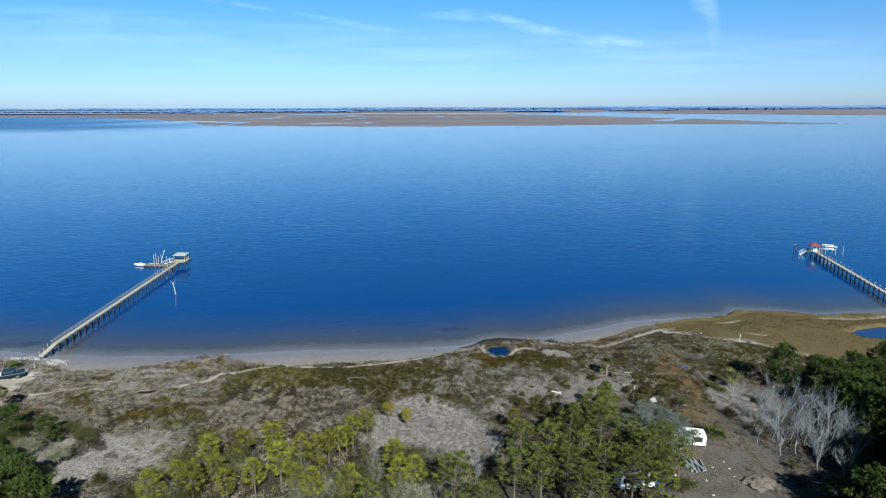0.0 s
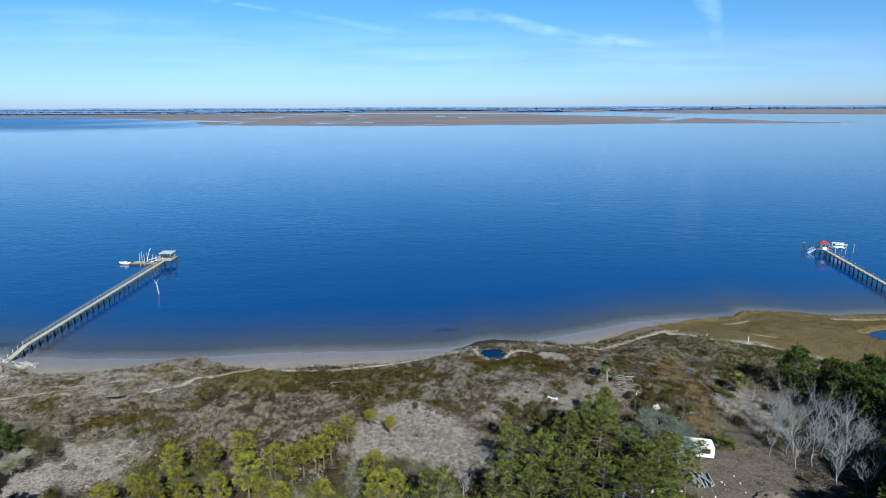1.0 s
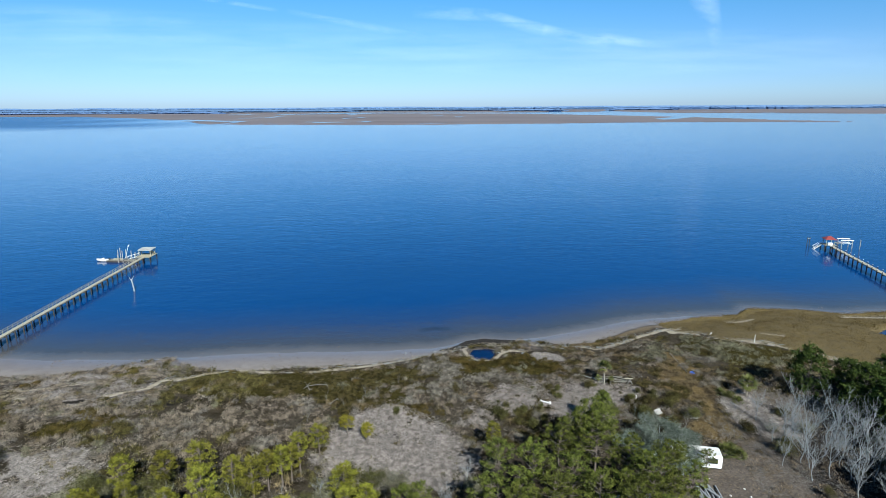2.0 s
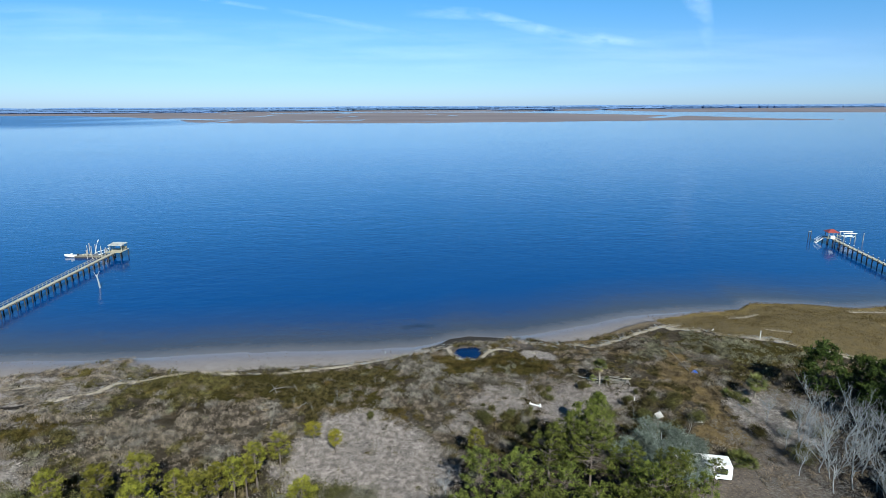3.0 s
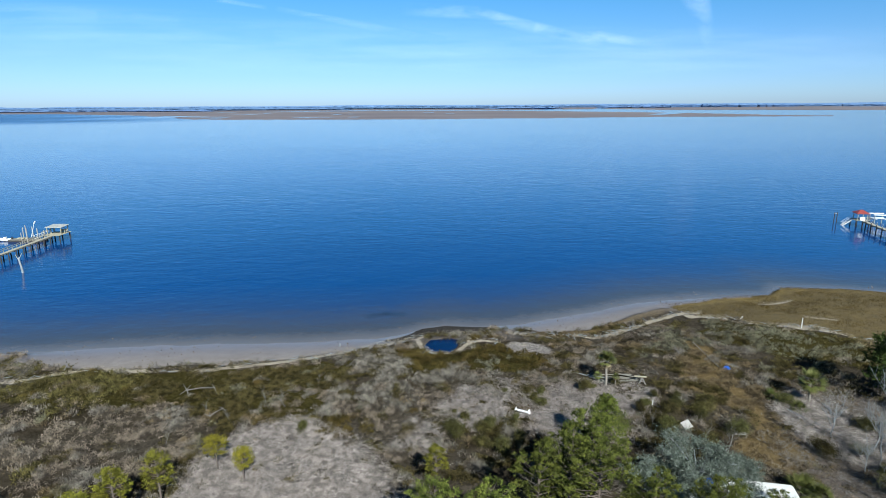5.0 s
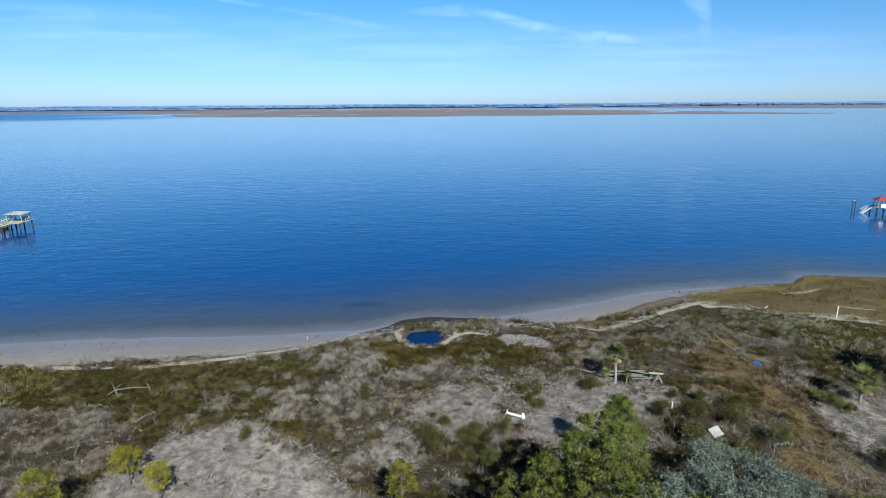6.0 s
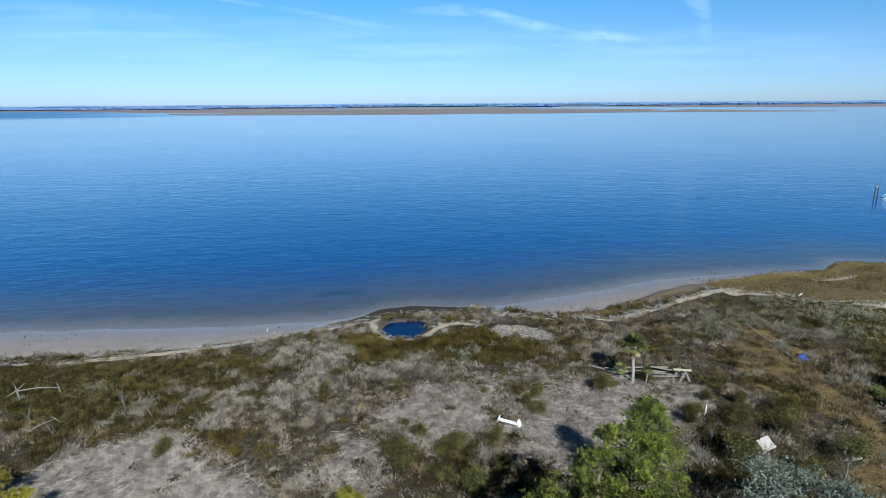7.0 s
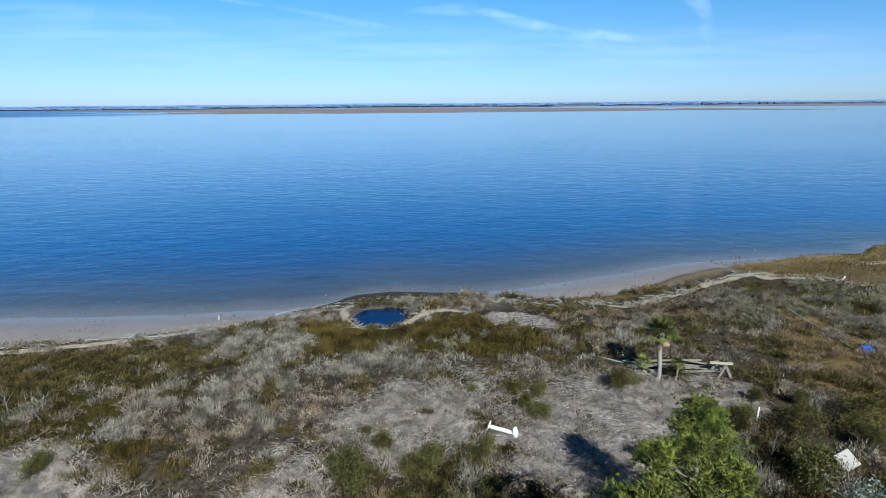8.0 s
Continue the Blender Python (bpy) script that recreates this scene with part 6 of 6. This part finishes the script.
t = loose("sawhorse", 32.8, 97.2, 10, "grey wooden sawhorse at the end of the plank pile", "sawhorse")
for a, dx in ((35, -0.25), (-35, 0.25)):
    for dy in (-0.4, 0.4):
        bm = bmesh.new()
        box(bm, (dx, dy, 0.42), (0.16, 0.07, 1.05), (0, a * 0.8, 0))
        part("leg", bm, M_GREYWOOD, t)
bm = bmesh.new()
box(bm, (0, 0, 0.86), (0.14, 1.3, 0.12), (0, 0, 70))
part("beam", bm, M_DECK_YELLOW, t)

t = empty("long_board", pose(43.2, 104.2, ground_z(43.2, 104.2) + 0.2, 1.5, 0, 1), "long thin pale board lying in the brown grass", "board")
bm = bmesh.new()
box(bm, (0, 0, 0), (0.09, 7.0, 0.05))
part("timber", bm, M_GREYWOOD, t)
for x0, y0, x1, y1, r0 in ((25.6, 100.2, 28.6, 98.0, 0.05), (27.4, 99.0, 30.2, 98.0, 0.05), (45.8, 91.2, 47.8, 86.0, 0.06), (27.6, 69.2, 30.2, 66.0, 0.08)):
    t = loose("fallen_pole", x0, y0, 0, "pale fallen pole lying in the grass", "pole", "fallen poles", 0.16)
    bm = bmesh.new()
    rod(bm, (0, 0, 0), (x1 - x0, y1 - y0, ground_z(x1, y1) - ground_z(x0, y0)), r0, r0 * 0.7, 7)
    part("pole", bm, M_DEADWOOD, t)


def tarp(x, y, size, label, z=0.0):
    t = loose("tarpaulin", x, y, 20, label, "tarpaulin", z=z)
    bm = bmesh.new()
    bmesh.ops.create_grid(bm, x_segments=12, y_segments=12, size=size)
    for v in bm.verts:
        e = max(0.0, 1 - (v.co.x ** 2 + v.co.y ** 2) / (size * size * 1.4))
        v.co.z = 0.32 * e + 0.12 * noise.noise(v.co * 4.0) + 0.05
        v.co.x *= 1 + 0.2 * noise.noise(Vector((v.co.y * 3, 0, 7)))
    bmesh.ops.solidify(bm, geom=bm.faces[:], thickness=0.012)
    part("sheet", bm, M_BLUE, t)


tarp(43.85, 100.1, 0.42, "crumpled bright blue tarpaulin in the brown grass")
tarp(31.0, 76.3, 0.42, "crumpled blue tarpaulin on the trailer roof", 2.16)

t = loose("blue_barrel", 27.2, 66.3, 0, "blue plastic barrel standing by the trailer", "barrel")
bm = bmesh.new()
rod(bm, (0, 0, 0), (0, 0, 0.45), 0.27, 0.31, 16)
rod(bm, (0, 0, 0.45), (0, 0, 0.9), 0.31, 0.27, 16)
part("drum", bm, M_BLUE, t)
bm = bmesh.new()
rod(bm, (0, 0, 0.9), (0, 0, 0.95), 0.24, None, 16)
part("lid", bm, M_BLUE, t)

t = loose("overturned_table", 34.05, 87.7, 24, "worn white table lying tilted among the shrubs", "table")
bm = bmesh.new()
box(bm, (0, 0, 0.42), (1.0, 0.8, 0.1), (34, -6, 0), 0.03)
part("tabletop", bm, M_RUBBLE, t)
bm = bmesh.new()
box(bm, (0, 0.36, 0.25), (0.9, 0.08, 0.5))
part("leg", bm, M_DECK, t)
t = loose("grey_slab", 38.6, 86.9, 10, "flat grey slab on the brown ground", "slab")
bm = bmesh.new()
box(bm, (0, 0, 0.1), (1.2, 0.8, 0.14), (4, 3, 0), 0.03)
part("slab", bm, M_RUBBLE, t)

for x, y, h, r0, lab in ((32.35, 92.1, 0.75, 0.05, "short white post in the grass"), (60.6, 113.4, 1.5, 0.06, "white marker stake on the wrack line"),
                         (-2.8, 111.6, 0.4, 0.09, "grey weathered stump on the beach"), (-77.1, 103.0, 1.3, 0.1, "leaning grey post by the pier")):
    t = loose("white_post" if x > 0 else "grey_post", x, y, 0, lab, "post")
    bm = bmesh.new()
    rod(bm, (0, 0, -0.2), (0.05, 0.02, h), r0, r0 * 0.85, 8)
    part("stake", bm, M_WHITE if x > 0 else M_DEADWOOD, t)
t = loose("white_board", 55.2, 119.0, 40, "small white board leaning on the wrack", "board")
bm = bmesh.new()
box(bm, (0, 0, 0.25), (0.4, 0.05, 0.5), (24, 30, 0), 0.01)
part("sheet", bm, M_WHITE_WORN, t)


def fallen_tree(x, y, turn, size, label):
    t = loose("fallen_tree", x, y, turn, label, "dead tree")
    V, F = [], []
    z = lambda a: Vector(a) * size
    tube(V, F, [z((-1.5, 0, 0.45)), z((0, 0.15, 0.6)), z((1.6, 0.1, 0.55))], [0.06, 0.05, 0.04], 6)
    tube(V, F, [z((-2.0, 0.5, 1.0)), z((-1.5, 0, 0.5)), z((-1.1, -0.5, -0.1))], [0.03, 0.06, 0.05], 6)
    tube(V, F, [z((-1.1, 0.4, 0.9)), z((-1.5, 0, 0.5)), z((-2.2, -0.3, 0.1))], [0.025, 0.045, 0.03], 6)
    tube(V, F, [z((1.3, 0.3, 0.9)), z((1.6, 0.1, 0.55)), z((1.95, -0.4, -0.1))], [0.025, 0.045, 0.04], 6)
    share("trunk", mesh_of("trunk", V, F, M_GREYWOOD, True), t)


fallen_tree(-15.5, 96.4, 4, 0.95, "bleached fallen tree propped on its branches")
fallen_tree(-12.0, 91.5, 60, 0.55, "small bleached fallen tree in the scrub")
fallen_tree(40.4, 106.2, 80, 0.5, "small bleached fallen branch in the grass")

q = random.Random(6)
log_mesh = None
for k in range(9):
    x, y = 33.4 + (k - 4) * 0.28 + q.uniform(-0.1, 0.1), 70.0 + q.uniform(-0.5, 0.5)
    t = empty("log", pose(x, y, ground_z(x, y) + 0.12 + 0.1 * (k % 3), q.uniform(-5, 5), 0, q.gauss(0, 14)), "grey cut log in a rough pile", "log", "cut logs")
    if log_mesh is None:
        bm = bmesh.new()
        rod(bm, (0, -1.3, 0), (0, 1.3, 0), 0.13, 0.1, 9)
        log_mesh = part("timber", bm, M_DEADWOOD, t).data
    else:
        share("timber", log_mesh, t)


def heap(name, x, y, size, tall, mat, label, category):
    bm = bmesh.new()
    bmesh.ops.create_icosphere(bm, subdivisions=4, radius=1.0)
    for v in bm.verts:
        f = 1 + 0.35 * noise.noise(v.co * 2.2) + 0.15 * noise.noise(v.co * 7)
        v.co = Vector((v.co.x * size * f, v.co.y * size * 0.7 * f, max(-0.3, v.co.z) * tall * f))
    me = bpy.data.meshes.new(name)
    bm.to_mesh(me)
    bm.free()
    me.materials.append(mat)
    ob = new(name, me)
    ob.matrix_basis = pose(x, y, ground_z(x, y))
    tagged(ob, label, category)


heap("soil_mound", 40.2, 66.3, 1.9, 0.9, M_SOIL, "mound of dug soil and roots", "mound")


def rubble(name, n, area, size, mat, label, category, seed):
    """Broken pieces strewn over a stretch of ground, joined."""
    q = random.Random(seed)
    bm = bmesh.new()
    for _ in range(n):
        x, y = q.gauss(area[0], area[2]), q.gauss(area[1], area[3])
        s = size * q.uniform(0.35, 1.0)
        made = box(bm, (x, y, max(ground_z(x, y), WATER_Z - 0.05) + s * 0.15), (s, s * q.uniform(0.5, 0.9), s * q.uniform(0.25, 0.6)), (q.uniform(-25, 25), q.uniform(-25, 25), q.uniform(0, 180)))
        for v in made:
            v.co += Vector((q.gauss(0, 0.1), q.gauss(0, 0.1), q.gauss(0, 0.08))) * s
    me = bpy.data.meshes.new(name)
    bm.to_mesh(me)
    bm.free()
    me.materials.append(mat)
    tagged(new(name, me), label, category, kind="stuff")


rubble("concrete_rubble", 60, (-75.4, 106.6, 1.2, 0.8), 0.55, M_RUBBLE, "pale broken concrete rubble under the pier", "rubble", 1)
rubble("concrete_rubble", 40, (-83.1, 108.2, 2.5, 0.6), 0.55, M_RUBBLE, "pale broken concrete along the bank", "rubble", 2)
rubble("pale_spoil", 30, (-77.2, 99.1, 1.6, 1.4), 0.5, M_RUBBLE, "pale spoil and shell on the sand", "rubble", 5)
rubble("camp_clutter", 26, (33.5, 72.5, 3.0, 4.5), 0.3, M_WHITE_WORN, "small white scraps strewn about the clearing", "clutter", 3)


def driftwood(n, seed):
    """Sticks and bleached branches washed up along the wrack lines, joined."""
    q = random.Random(seed)
    V, F = [], []
    for _ in range(n):
        line = WRACK[q.choice((0, 0, 1, 2, 2, 2, 3, 3))]
        k = q.randrange(len(line) - 1)
        f = q.random()
        x = line[k][0] + f * (line[k + 1][0] - line[k][0]) + q.gauss(0, 0.7)
        y = line[k][1] + f * (line[k + 1][1] - line[k][1]) + q.gauss(0, 0.6)
        a, ll = q.uniform(0, 6.28), q.uniform(0.4, 1.5)
        z = ground_z(x, y) + q.uniform(0.1, 0.28)
        d = Vector((math.cos(a), math.sin(a), q.gauss(0, 0.08))) * ll
        p = Vector((x, y, z))
        tube(V, F, [p, p + d * 0.5 + Vector((0, 0, q.gauss(0, 0.06))), p + d], [q.uniform(0.03, 0.08), 0.035, 0.015], 4)
    tagged(new("driftwood", mesh_of("driftwood", V, F, M_DEADWOOD, True)), "bleached driftwood sticks along the wrack line", "driftwood", kind="stuff")


driftwood(170, 8)
